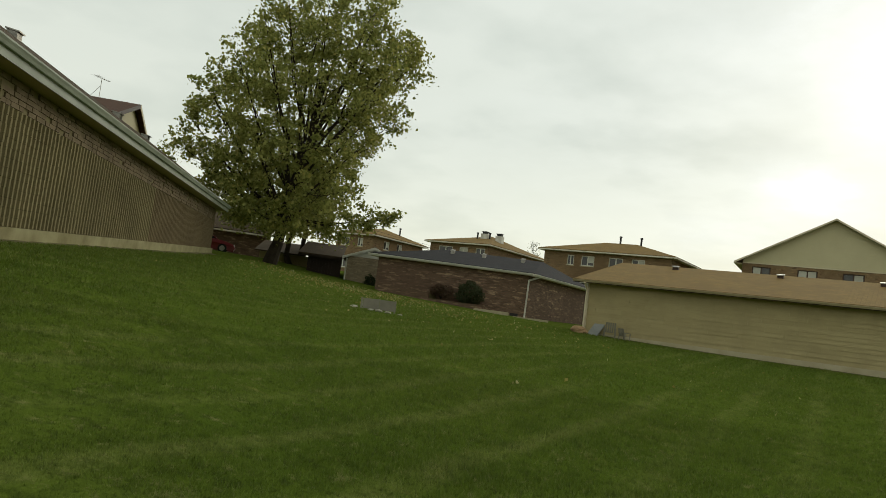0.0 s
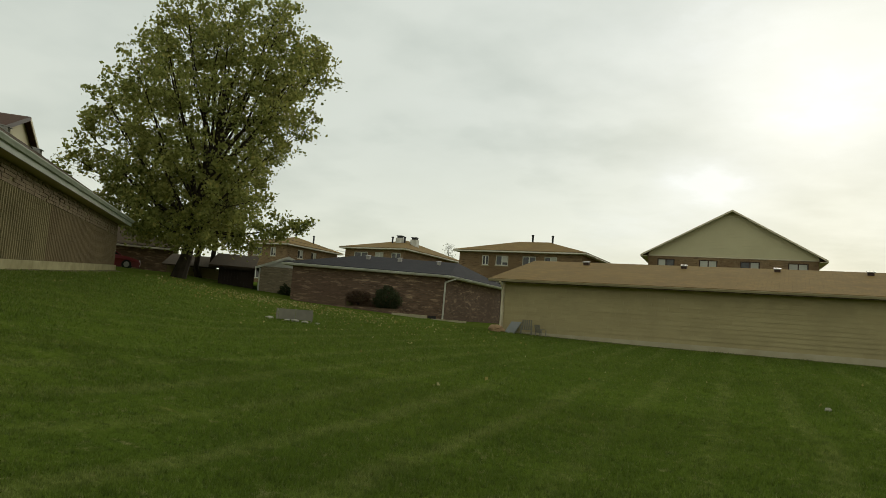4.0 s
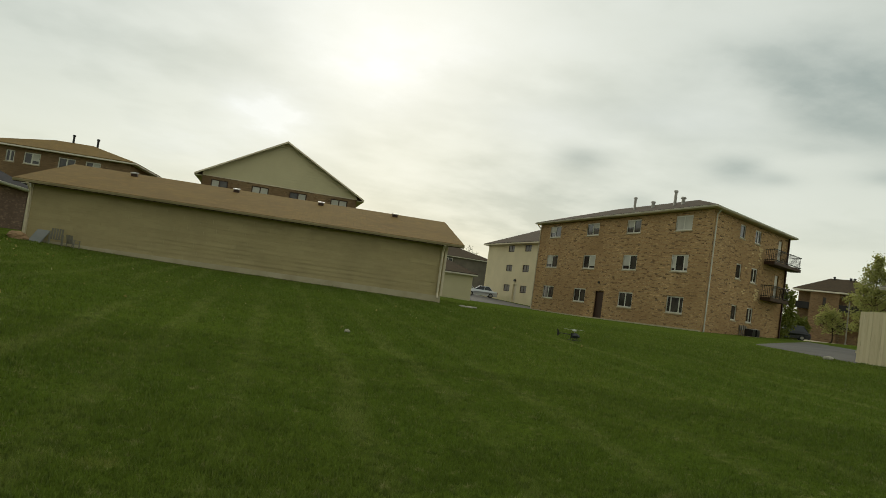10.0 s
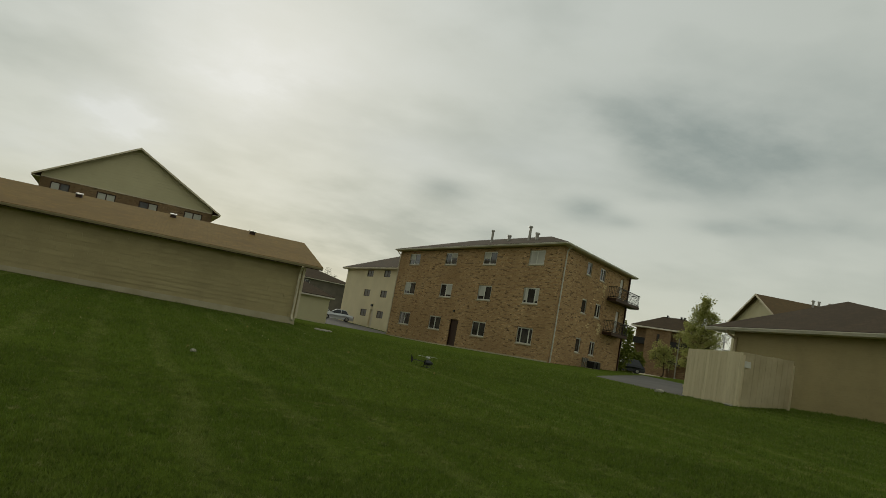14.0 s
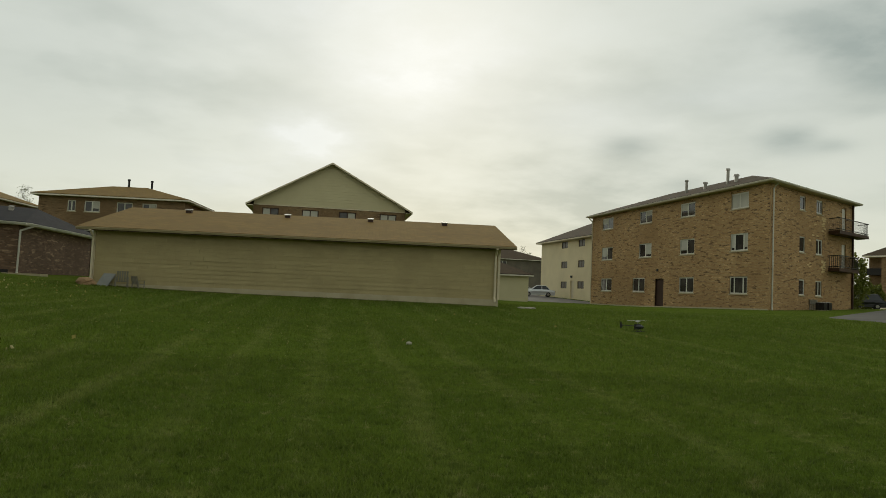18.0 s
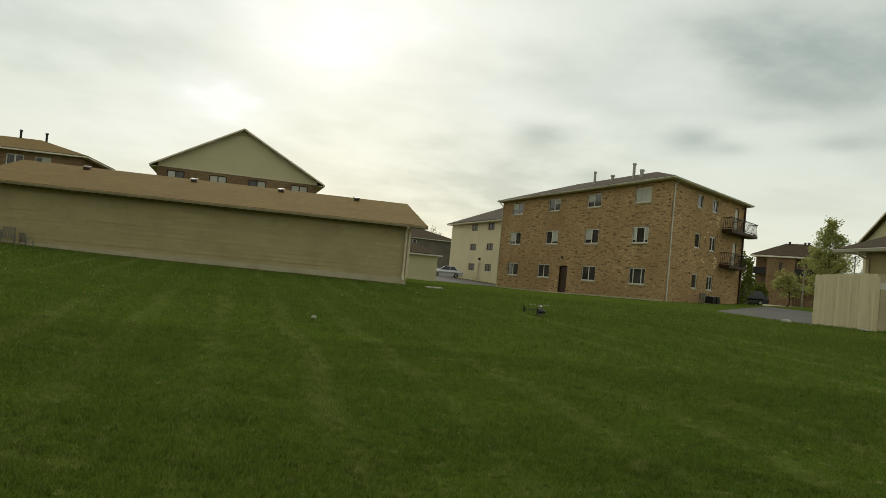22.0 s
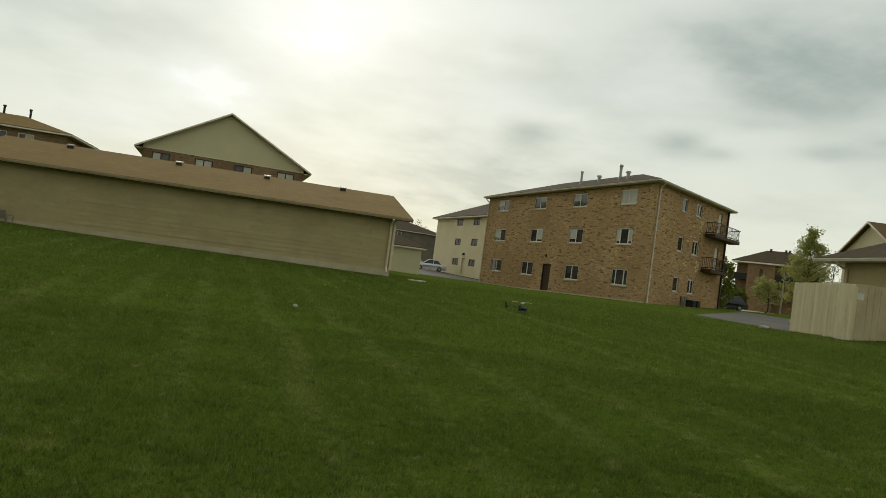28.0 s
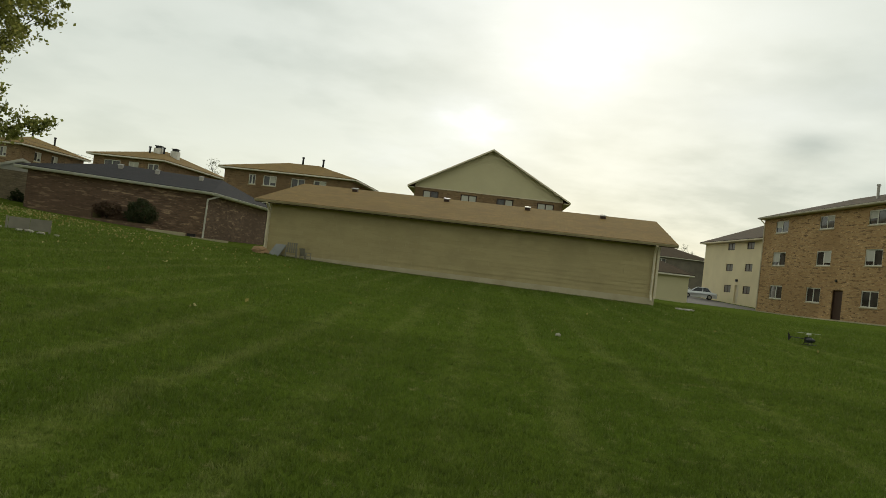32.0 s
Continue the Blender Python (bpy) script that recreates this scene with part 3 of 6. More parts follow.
# ---- tan garage in front ----
def tan_garage():
    m = frame_of((-10.27, 33.62), (0.9979, -0.0645), (0.0645, 0.9979))
    L, W, ze, zr = 17.72, 12.6, 3.57, 5.09
    g = thing("tan_garage", "long tan lap-sided garage with a tan shingle gable roof", "garage")
    zf = 1.16
    bars("foundation", m, [(0, L, 0.0, 0.3, 0.2, zf), (0, 0.3, 0.3, W, 0.2, zf), (L - 0.3, L, 0.3, W, 0.2, zf), (0.3, L - 0.3, W - 0.3, W, 0.2, zf)], PALE_CONCRETE, g, "pale stained concrete foundation")
    wall_panel("wall", m, 0.02, L - 0.02, 0.06, zf, ze + 0.1, [], SIDING, g, 0.15, "u", -1)
    wall_panel("wall", m, 0.02, L - 0.02, W - 0.06, zf, ze + 0.1, [], SIDING, g, 0.15, "u", 1)
    wall_panel("wall", m, 0.22, W - 0.22, 0.04, zf, ze + 0.1, [], SIDING, g, 0.15, "v", -1)
    wall_panel("wall", m, 0.22, W - 0.22, L - 0.04, zf, ze + 0.1, [], SIDING, g, 0.15, "v", 1)
    # lap boards, each one lower edge proud of the board below
    h = 0.19
    n = int((ze - zf) / h) + 1
    rng = random.Random(11)
    for i in range(n):
        z0, z1 = zf + i * h, min(zf + (i + 1) * h + 0.02, ze + 0.08)
        off = (i * 1.27) % 3.0
        ends = [0.0, *[off * 0.42 + 0.3 + k * 1.22 for k in range(16) if off * 0.42 + 0.3 + k * 1.22 < L - 0.3], L]
        for u0, u1 in zip(ends, ends[1:]):
            o = 0.014 + rng.uniform(-0.006, 0.006)
            bm = bmesh.new()
            hexa(bm, [m @ Vector(q) for q in ((u0 + 0.003, 0.006 + o, z0), (u1 - 0.003, 0.006 + o, z0), (u1 - 0.003, 0.058, z0), (u0 + 0.003, 0.058, z0), (u0 + 0.003, 0.040, z1), (u1 - 0.003, 0.040, z1), (u1 - 0.003, 0.058, z1), (u0 + 0.003, 0.058, z1))])
            bmesh.ops.recalc_face_normals(bm, faces=bm.faces)
            part("siding_board", bm, LAP_BOARD, g)
    for u in (-0.05, L - 0.05):
        bars("corner_board", m, [(u, u + 0.1, -0.02, 0.14, zf, ze)], CREAM, g)
    o0, o1, ov = -0.62, L + 0.70, 0.45
    c = W / 2
    slab_roof("roof_slope", m, [(o0, -ov, ze), (o1, -ov, ze), (o1, c, zr), (o0, c, zr)], 0.07, TAN_SHINGLE, g)
    slab_roof("roof_slope", m, [(o1, W + ov, ze), (o0, W + ov, ze), (o0, c, zr), (o1, c, zr)], 0.07, TAN_SHINGLE, g)
    for u in (0.02, L - 0.02):
        bm = bmesh.new()
        p = [m @ Vector(q) for q in ((u - 0.02, 0.2, ze + 0.02), (u + 0.02, 0.2, ze + 0.02), (u + 0.02, W - 0.2, ze + 0.02), (u - 0.02, W - 0.2, ze + 0.02))]
        q = [m @ Vector(r) for r in ((u - 0.02, c, zr - 0.1), (u + 0.02, c, zr - 0.1))]
        v = [bm.verts.new(x) for x in p + q]
        for f in ((0, 1, 2, 3), (0, 4, 3), (1, 5, 2), (0, 1, 5, 4), (3, 2, 5, 4)):
            bm.faces.new([v[i] for i in f])
        bmesh.ops.recalc_face_normals(bm, faces=bm.faces)
        part("gable_wall", bm, SIDING, g)
    bars("soffit", m, [(o0 + 0.05, o1 - 0.05, -ov + 0.03, 0.0, ze - 0.14, ze - 0.12)], SIDING_DARK, g)
    bars("fascia", m, [(o0, o1, -ov, -ov + 0.025, ze - 0.16, ze - 0.072)], BROWN_DOOR, g)
    gutter("gutter", m, (o0, -ov, ze - 0.03), (o1, -ov, ze - 0.03), TRIM_TAN, g, 0.10)
    for u in (-0.02, L - 0.18):
        downspout(m, [(u, -ov - 0.06, ze - 0.14), (u, -0.09, ze - 0.42), (u, -0.09, zf + 0.1), (u, -0.3, zf - 0.12)], CREAM, g)
    for u in (7.5, 11.75, 15.6, 2.55):
        v = c - 1.0
        box_vent(m, u, v, ze + (zr - ze) * (v + ov) / (c + ov), g, 0.27, BROWN_DOOR)
    return g


tan_garage()


# ---- brick garage with the charcoal roof ----
def brick_garage():
    m = frame_of((-16.0, 40.36), (-0.8803, -0.4744), (0.0013, 1.0))
    L, W, ze = 8.87, 11.4, 3.97
    g = thing("brick_garage", "low red-brown brick garage with a charcoal shingle hip roof", "garage")
    z0 = 1.0
    wall_panel("wall", m, 0, L, 0.0, z0, ze, [], BRICK_RED, g, 0.25, "u", -1)
    wall_panel("wall", m, 0.26, W, 0.0, z0, ze, [], BRICK_RED, g, 0.25, "v", -1)
    wall_panel("wall", m, 0, L, W, z0, ze, [], BRICK_RED, g, 0.25, "u", 1)
    wall_panel("wall", m, 0.26, W - 0.26, L, z0, ze, [], BRICK_RED, g, 0.25, "v", 1)
    hip_roof(m, -0.4, L + 0.4, -0.4, W + 0.4, ze + 0.1, 5.2, GREY_SHINGLE, g, inset=1.7)
    eaves(m, -0.4, L + 0.4, -0.4, W + 0.4, ze + 0.1, 0.18, TRIM_WHITE, g)
    gutter("gutter", m, (L + 0.4, -0.4, ze + 0.06), (-0.4, -0.4, ze + 0.06), WHITE, g, 0.12)
    gutter("gutter", m, (-0.4, -0.4, ze + 0.06), (-0.4, W + 0.4, ze + 0.06), WHITE, g, 0.12)
    downspout(m, [(-0.45, 0.6, ze - 0.06), (-0.08, -0.06, ze - 0.35), (-0.05, -0.06, z0 + 0.45), (-0.2, -0.4, z0 + 0.33)], WHITE, g)
    for u in (1.9, 4.4, 6.4):
        box_vent(m, u, 3.9, 4.93, g, 0.2)
    return g


brick_garage()


# ---- three-storey tan brick flats ----
def brick_flats():
    m = frame_of((28.69, 44.99), (-0.0858, 0.9963), (0.8412, 0.5407))
    L, W, ze, z0 = 28.5, 15.2, 9.72, 0.3
    b = thing("apartment_building", "three-storey tan brick apartment building with white windows", "building")
    cols = ((2.78, 4.82), (9.49, 11.61), (16.21, 18.44), (23.73, 26.13))
    rows = ((2.15, 3.4), (5.25, 6.5), (8.32, 9.45))
    face = 0.5
    door = (14.02, 15.44, 0.85, 3.3)
    # the window beside the entrance stands farther from it than those above
    shift = lambda a, d: 1.05 if a == 16.21 and d < 3 else 0.0
    holes = [(a + shift(a, d), c + shift(a, d), d, e) for a, c in cols for d, e in rows]
    wall_panel("wall", m, face, L, face, z0, ze, holes + [door], BRICK_TAN, b, 0.3, "u", -1)
    k = 0
    for a, c in cols:
        for d, e in rows:
            k += 1
            window(m, "u", face, a + shift(a, d), c + shift(a, d), d, e, -1, b, "triple" if k in (1, 2) else "slider", blind=(0.55, 0, 0.85, 0.4, 0, 0.75)[k % 6] if k != 3 else 1.0)
    # entrance: a recessed brown door with a light over it and a stoop
    bars("entrance_door", m, [(door[0] + 0.05, door[1] - 0.05, face + 0.2, face + 0.25, door[2], door[3] - 0.05)], BROWN_DOOR, b, "brown entrance door in a recess")
    for a in (door[0], door[1] - 0.06):
        bars("door_jamb", m, [(a, a + 0.06, face + 0.1, face + 0.25, door[2], door[3])], BROWN_DOOR, b)
    bars("entrance_light", m, [(14.92, 15.12, face - 0.13, face - 0.002, 3.95, 4.14)], DARK_METAL, b, "small dark wall lamp over the door")
    bars("stoop", m, [(14.45, 18.1, face - 1.3, face - 0.01, 0.4, 0.84)], PALE_CONCRETE, b, "concrete stoop slab")
    bm = bmesh.new()
    for i in range(14):
        a, e = face + i * 2.0, min(face + i * 2.0 + 2.0, L)
        p = [m @ Vector((a, face - 0.03, 0)), m @ Vector((e, face - 0.03, 0)), m @ Vector((e, face - 0.002, 0)), m @ Vector((a, face - 0.002, 0))]
        hexa(bm, [(q.x, q.y, 0.1) for q in p] + [(q.x, q.y, ground_z(q.x, q.y) + 0.1) for q in p])
    bmesh.ops.recalc_face_normals(bm, faces=bm.faces)
    part("foundation", bm, PALE_CONCRETE, b, "pale concrete foundation edge")
    # side wall with narrow windows, then the recess of the balconies
    vcols = ((5.2, 6.15), (8.05, 9.2))
    side = [(a, c, d + 0.1, e) for a, c in vcols for d, e in rows]
    doors = [(12.9, 13.75, q, q + 2.0) for q in (4.46, 7.31)]
    wall_panel("wall", m, face + 0.31, W, face, z0, ze, side + doors, BRICK_TAN, b, 0.3, "v", -1)
    for a, c, d, e in doors:
        bars("balcony_door", m, [(face + 0.12, face + 0.16, a + 0.02, c - 0.02, d, e)], WHITE, b, "white glazed balcony door")
    for a, c in vcols:
        for d, e in rows:
            window(m, "v", face, a, c, d + 0.1, e, -1, b, "slider" if a > 7 else "single")
    wall_panel("wall", m, face + 0.31, L, W, z0, ze, [], BRICK_TAN, b, 0.3, "u", 1)
    wall_panel("wall", m, face + 0.31, W, L, z0, ze, [], BRICK_TAN, b, 0.3, "v", 1)
    for z, w in ((4.45, 14.2), (7.3, 16.2)):
        bal = bars("balcony", m, [(face - 1.15, face - 0.005, 10.3, w, z - 0.24, z)], BROWN_DOOR, b, "dark timber balcony with a black metal rail")
        for q in ((face - 1.13, face - 1.08, 10.3, w), (face - 1.08, face - 0.01, w - 0.06, w), (face - 1.08, face - 0.01, 10.3, 10.36)):
            for h in (0.08, 0.92):
                bars("top_rail" if h > 0.5 else "bottom_rail", m, [(*q, z + h, z + h + 0.05)], DARK_METAL, bal)
        n = int((w - 10.35) / 0.2)
        for i in range(n):
            v = 10.35 + i * 0.2
            bars("baluster", m, [(face - 1.12, face - 1.09, v, v + 0.03, z, z + 0.92)], DARK_METAL, bal)
        for i in range(5):
            u = face - 0.95 + i * 0.2
            for v in (w - 0.045, 10.315):
                bars("baluster", m, [(u, u + 0.03, v, v + 0.03, z, z + 0.92)], DARK_METAL, bal)
    bars("balcony_post", m, [(face - 0.17, face - 0.02, 14.95, 15.1, 0.7, ze + 0.03)], BROWN_DOOR, b)
    hip_roof(m, -0.1, L + 0.6, -0.1, W + 0.6, ze + 0.22, 12.3, BROWN_SHINGLE, b, thick=0.08)
    eaves(m, -0.1, L + 0.6, -0.1, W + 0.6, ze + 0.22, 0.17, CREAM, b)
    gutter("gutter", m, (L + 0.6, -0.1, ze + 0.17), (-0.1, -0.1, ze + 0.17), TRIM_WHITE, b, 0.11)
    gutter("gutter", m, (-0.1, -0.1, ze + 0.17), (-0.1, W + 0.6, ze + 0.17), TRIM_WHITE, b, 0.11)
    downspout(m, [(0.0, 0.9, ze + 0.0), (face - 0.07, face + 0.45, ze - 0.3), (face - 0.07, face + 0.45, 0.95)], WHITE, b)
    downspout(m, [(L + 0.2, 0.0, ze - 0.02), (L - 0.1, face - 0.07, ze - 0.4), (L - 0.1, face - 0.07, 0.9)], CREAM, b)
    for u, v, h, r in ((13.63, 3.4, 1.2, 0.11), (11.12, 3.8, 0.6, 0.14), (7.82, 3.6, 1.3, 0.12), (7.02, 4.0, 0.65, 0.15)):
        pipe_vent(m, u, v, 9.94 + 0.29 * (min(u, v) + 0.1) - 0.15, h, b, True, r)
    return b


brick_flats()


# ---- gabled flats behind the tan garage ----
def gabled_flats():
    m = frame_of((-8.50, 77.90), (1.0000, 0.0080), (-0.0080, 1.0000))
    L, W, ze, zr, z0 = 15.8, 26, 9.65, 14.4, 0.2
    b = thing("gabled_building", "brown brick apartment building with a cream-sided front gable", "building")
    wins = ((0.9, 2.6), (4.95, 6.7), (8.8, 10.6), (13.1, 14.9))
    rows = ((8.05, 9.32), (5.2, 6.3), (2.2, 3.3))
    wall_panel("wall", m, 0, L, 0, z0, ze + 0.04, [(a, c, d, e) for a, c in wins for d, e in rows], BRICK_BROWN, b, 0.3, "u", -1)
    for i, (a, c) in enumerate(wins):
        for d, e in rows:
            window(m, "u", 0, a, c, d, e, -1, b, "slider", BROWN_DOOR, blind=(0.8, 1.0, 0.75, 1.0)[i])
    for v0, v1, u, f in ((0.31, W, 0, -1), (0.31, W, L, 1)):
        wall_panel("wall", m, v0, v1, u, z0, ze - 0.15, [], BRICK_BROWN, b, 0.3, "v", f)
    wall_panel("wall", m, 0.31, L - 0.31, W, z0, ze - 0.15, [], BRICK_BROWN, b, 0.3, "u", 1)
    c, ov = L / 2, 0.75
    pz = lambda u: ze + (zr - ze) * (1 - abs(u - c) / (c + ov)) - 0.12
    bars("gable_trim", m, [(0, L, -0.05, -0.001, ze - 0.07, ze + 0.035)], CREAM, b, "pale board between gable and brick")
    # gable boards, lapped
    n = 16
    za, zb = ze + 0.045, pz(c)
    for i in range(n):
        a, e = za + (zb - za) * i / n, za + (zb - za) * (i + 1) / n
        half = lambda z: (c + ov) * (1 - (z + 0.12 - ze) / (zr - ze)) if z > ze - 0.12 else c
        h0, h1 = min(half(a), c), max(min(half(e), c), 0.02)
        bm = bmesh.new()
        hexa(bm, [m @ Vector(q) for q in ((c - h0, -0.035, a), (c + h0, -0.035, a), (c + h0, 0.2, a), (c - h0, 0.2, a), (c - h1, -0.005, e), (c + h1, -0.005, e), (c + h1, 0.2, e), (c - h1, 0.2, e))])
        bmesh.ops.recalc_face_normals(bm, faces=bm.faces)
        part("gable_board", bm, GABLE_SIDING, b)
    for s in (-1, 1):
        e, r = c + s * (c + ov), c
        slab_roof("roof_slope", m, [(e, -0.6, ze), (e, W + 0.6, ze), (r, W + 0.6, zr), (r, -0.6, zr)], 0.08, TAN_SHINGLE, b)
        bm = bmesh.new()
        p = [(e, -0.63, ze - 0.18), (r, -0.63, zr - 0.19), (r, -0.6, zr - 0.19), (e, -0.6, ze - 0.18)]
        hexa(bm, [m @ Vector(q) for q in p] + [m @ Vector((q[0], q[1], q[2] + 0.18)) for q in p])
        bmesh.ops.recalc_face_normals(bm, faces=bm.faces)
        part("barge_board", bm, CREAM, b)
        bars("soffit_return", m, [(min(e, c + s * c), max(e, c + s * c), -0.55, W + 0.5, ze - 0.2, ze - 0.15)], CREAM, b)
    return b


gabled_flats()


# ---- brown flats with tan hip roofs, farther back ----
def hip_flats(name, label, origin, ux, uy, L, W, ze, zr, wins, pipes, chimneys=(), z0=0.5, wall=BRICK_BROWN, roof=TAN_SHINGLE, inset=None, side=(), blind=0.7):
    m = frame_of(origin, ux, uy)
    b = thing(name, label, "building")
    rows = [(ze - 1.45, ze - 0.35)] + [(ze - 1.45 - 2.9 * i, ze - 0.35 - 2.9 * i) for i in (1, 2) if ze - 1.45 - 2.9 * i > z0 + 0.6]
    wall_panel("wall", m, 0, L, 0, z0, ze, [(a, c, d, e) for a, c in wins for d, e in rows], wall, b, 0.3, "u", -1)
    for i, (a, c) in enumerate(wins):
        for d, e in rows:
            window(m, "u", 0, a, c, d, e, -1, b, "slider", blind=blind if i % 2 else 0.0)
    wall_panel("wall", m, 0.31, W, L, z0, ze, [(a, c, d, e) for a, c in side for d, e in rows], wall, b, 0.3, "v", 1)
    for a, c in side:
        for d, e in rows:
            window(m, "v", L, a, c, d, e, 1, b, "slider", blind=blind)
    wall_panel("wall", m, 0.31, W, 0, z0, ze, [], wall, b, 0.3, "v", -1)
    wall_panel("wall", m, 0.31, L - 0.31, W, z0, ze, [], wall, b, 0.3, "u", 1)
    hip_roof(m, -0.6, L + 0.6, -0.6, W + 0.6, ze + 0.2, zr, roof, b, inset=inset)
    eaves(m, -0.6, L + 0.6, -0.6, W + 0.6, ze + 0.2, 0.2, TRIM_WHITE, b)
    for u, v, z, h in pipes:
        pipe_vent(m, u, v, z, h, b, True, 0.11, DARK_METAL)
    for u, v, z in chimneys:
        ch = bars("chimney", m, [(u - 0.42, u + 0.42, v - 0.4, v + 0.4, z - 0.6, z + 0.6)], WHITE, b, "pale chimney box with dark flue caps")
        bars("flue_cap", m, [(u - 0.3, u + 0.3, v - 0.26, v + 0.26, z + 0.6, z + 0.84), (u - 0.38, u + 0.38, v - 0.34, v + 0.34, z + 0.84, z + 0.92)], DARK_METAL, ch)
    return b


hip_flats("hip_roofed_building", "brown brick apartment building with a tan hip roof", (-29.38, 78.13), (0.9969, -0.0785), (0.0785, 0.9969), 14.28, 9.42, 9.3, 11.1,
          ((2.8, 3.6), (4.45, 5.95), (7.6, 9.15), (10.1, 11.5)), ((7.0, 4.7, 10.95, 0.85), (9.4, 4.7, 10.9, 0.85)), inset=5.9)
hip_flats("hip_roofed_building", "tan-roofed brown apartment building with two pale chimneys", (-45.21, 79.91), (0.9969, -0.0785), (0.0785, 0.9969), 8.27, 16.0, 9.3, 11.4,
          ((1.3, 3.3), (4.3, 5.5), (6.6, 7.9)), ((4.0, 4.5, 10.4, 0.9), (5.5, 5.0, 10.5, 0.9)), ((4.7, 5.2, 10.75), (6.4, 6.0, 10.65)), blind=1.0)
hip_flats("hip_roofed_building", "brown brick apartment building with a tan hip roof", (-58.9, 78.79), (0.9969, -0.0785), (0.0785, 0.9969), 6.2, 11.22, 9.3, 11.0,
          ((0.8, 2.2), (3.6, 4.5)), ((3.1, 5.6, 10.8, 0.9), (4.6, 7.6, 10.2, 1.1)), side=((2.3, 3.5), (5.2, 6.4)))


# ---- cream stucco flats beyond the car park ----
def cream_flats():
    m = frame_of((31.30, 108.42), (0.0758, -0.9971), (0.9971, 0.0758))
    L, W, ze, z0 = 22.0, 15, 9.2, 0.0
    b = thing("stucco_building", "three-storey cream stucco apartment building with small dark windows", "building")
    cols = ((8.0, 10.2), (13.9, 16.0))
    rows = ((2.55, 3.5), (5.36, 6.3), (8.15, 9.07))
    door = (11.4, 12.7, 1.2, 3.6)
    wall_panel("wall", m, 0, L, 0, z0, ze, [(a, c, d, e) for a, c in cols for d, e in rows] + [door], STUCCO, b, 0.3, "u", -1)
    for a, c in cols:
        for d, e in rows:
            window(m, "u", 0, a, c, d, e, -1, b, "slider", frame_mat=BROWN_DOOR, sill=False, glass=DARK_GLASS)
    bars("entrance_door", m, [(door[0] + 0.02, door[1] - 0.02, 0.2, 0.25, door[2], door[3])], CREAM, b, "cream entrance door")
    bars("entrance_light", m, [(11.8, 12.2, -0.2, -0.002, 4.0, 4.3)], DARK_METAL, b)
    wall_panel("wall", m, 0.31, W, 0, z0, ze, [(4, 6, 5.6, 6.6), (4, 6, 8.5, 9.4)], STUCCO, b, 0.3, "v", -1)
    wall_panel("wall", m, 0.31, W, L, z0, ze, [], STUCCO, b, 0.3, "v", 1)
    wall_panel("wall", m, 0.31, L - 0.31, W, z0, ze, [], STUCCO, b, 0.3, "u", 1)
    hip_roof(m, -0.7, L + 0.7, -0.7, W + 0.7, ze + 0.2, 13.2, BROWN_SHINGLE, b)
    eaves(m, -0.7, L + 0.7, -0.7, W + 0.7, ze + 0.2, 0.22, CREAM, b)
    return b


cream_flats()


# ---- small tan garage behind, and the dark flats past it ----
def small_garage(name, label, origin, ux, uy, L, W, z0, ze, zr, wall, roof):
    m = frame_of(origin, ux, uy)
    g = thing(name, label, "garage")
    wall_panel("wall", m, 0, L, 0, z0, ze, [], wall, g, 0.2, "u", -1)
    wall_panel("wall", m, 0.21, W, 0, z0, ze, [], wall, g, 0.2, "v", -1)
    wall_panel("wall", m, 0.21, W, L, z0, ze, [], wall, g, 0.2, "v", 1)
    wall_panel("wall", m, 0.21, L - 0.21, W, z0, ze, [], wall, g, 0.2, "u", 1)
    hip_roof(m, -0.4, L + 0.4, -0.4, W + 0.4, ze + 0.1, zr, roof, g)
    eaves(m, -0.4, L + 0.4, -0.4, W + 0.4, ze + 0.1, 0.18, TRIM_WHITE, g)
    return g


small_garage("small_garage", "small tan garage with a brown shingle roof", (12.04, 64.53), (0.9880, -0.1546), (0.1546, 0.9880), 5.3, 7, 0.4, 3.15, 4.5, GABLE_SIDING, BROWN_SHINGLE)


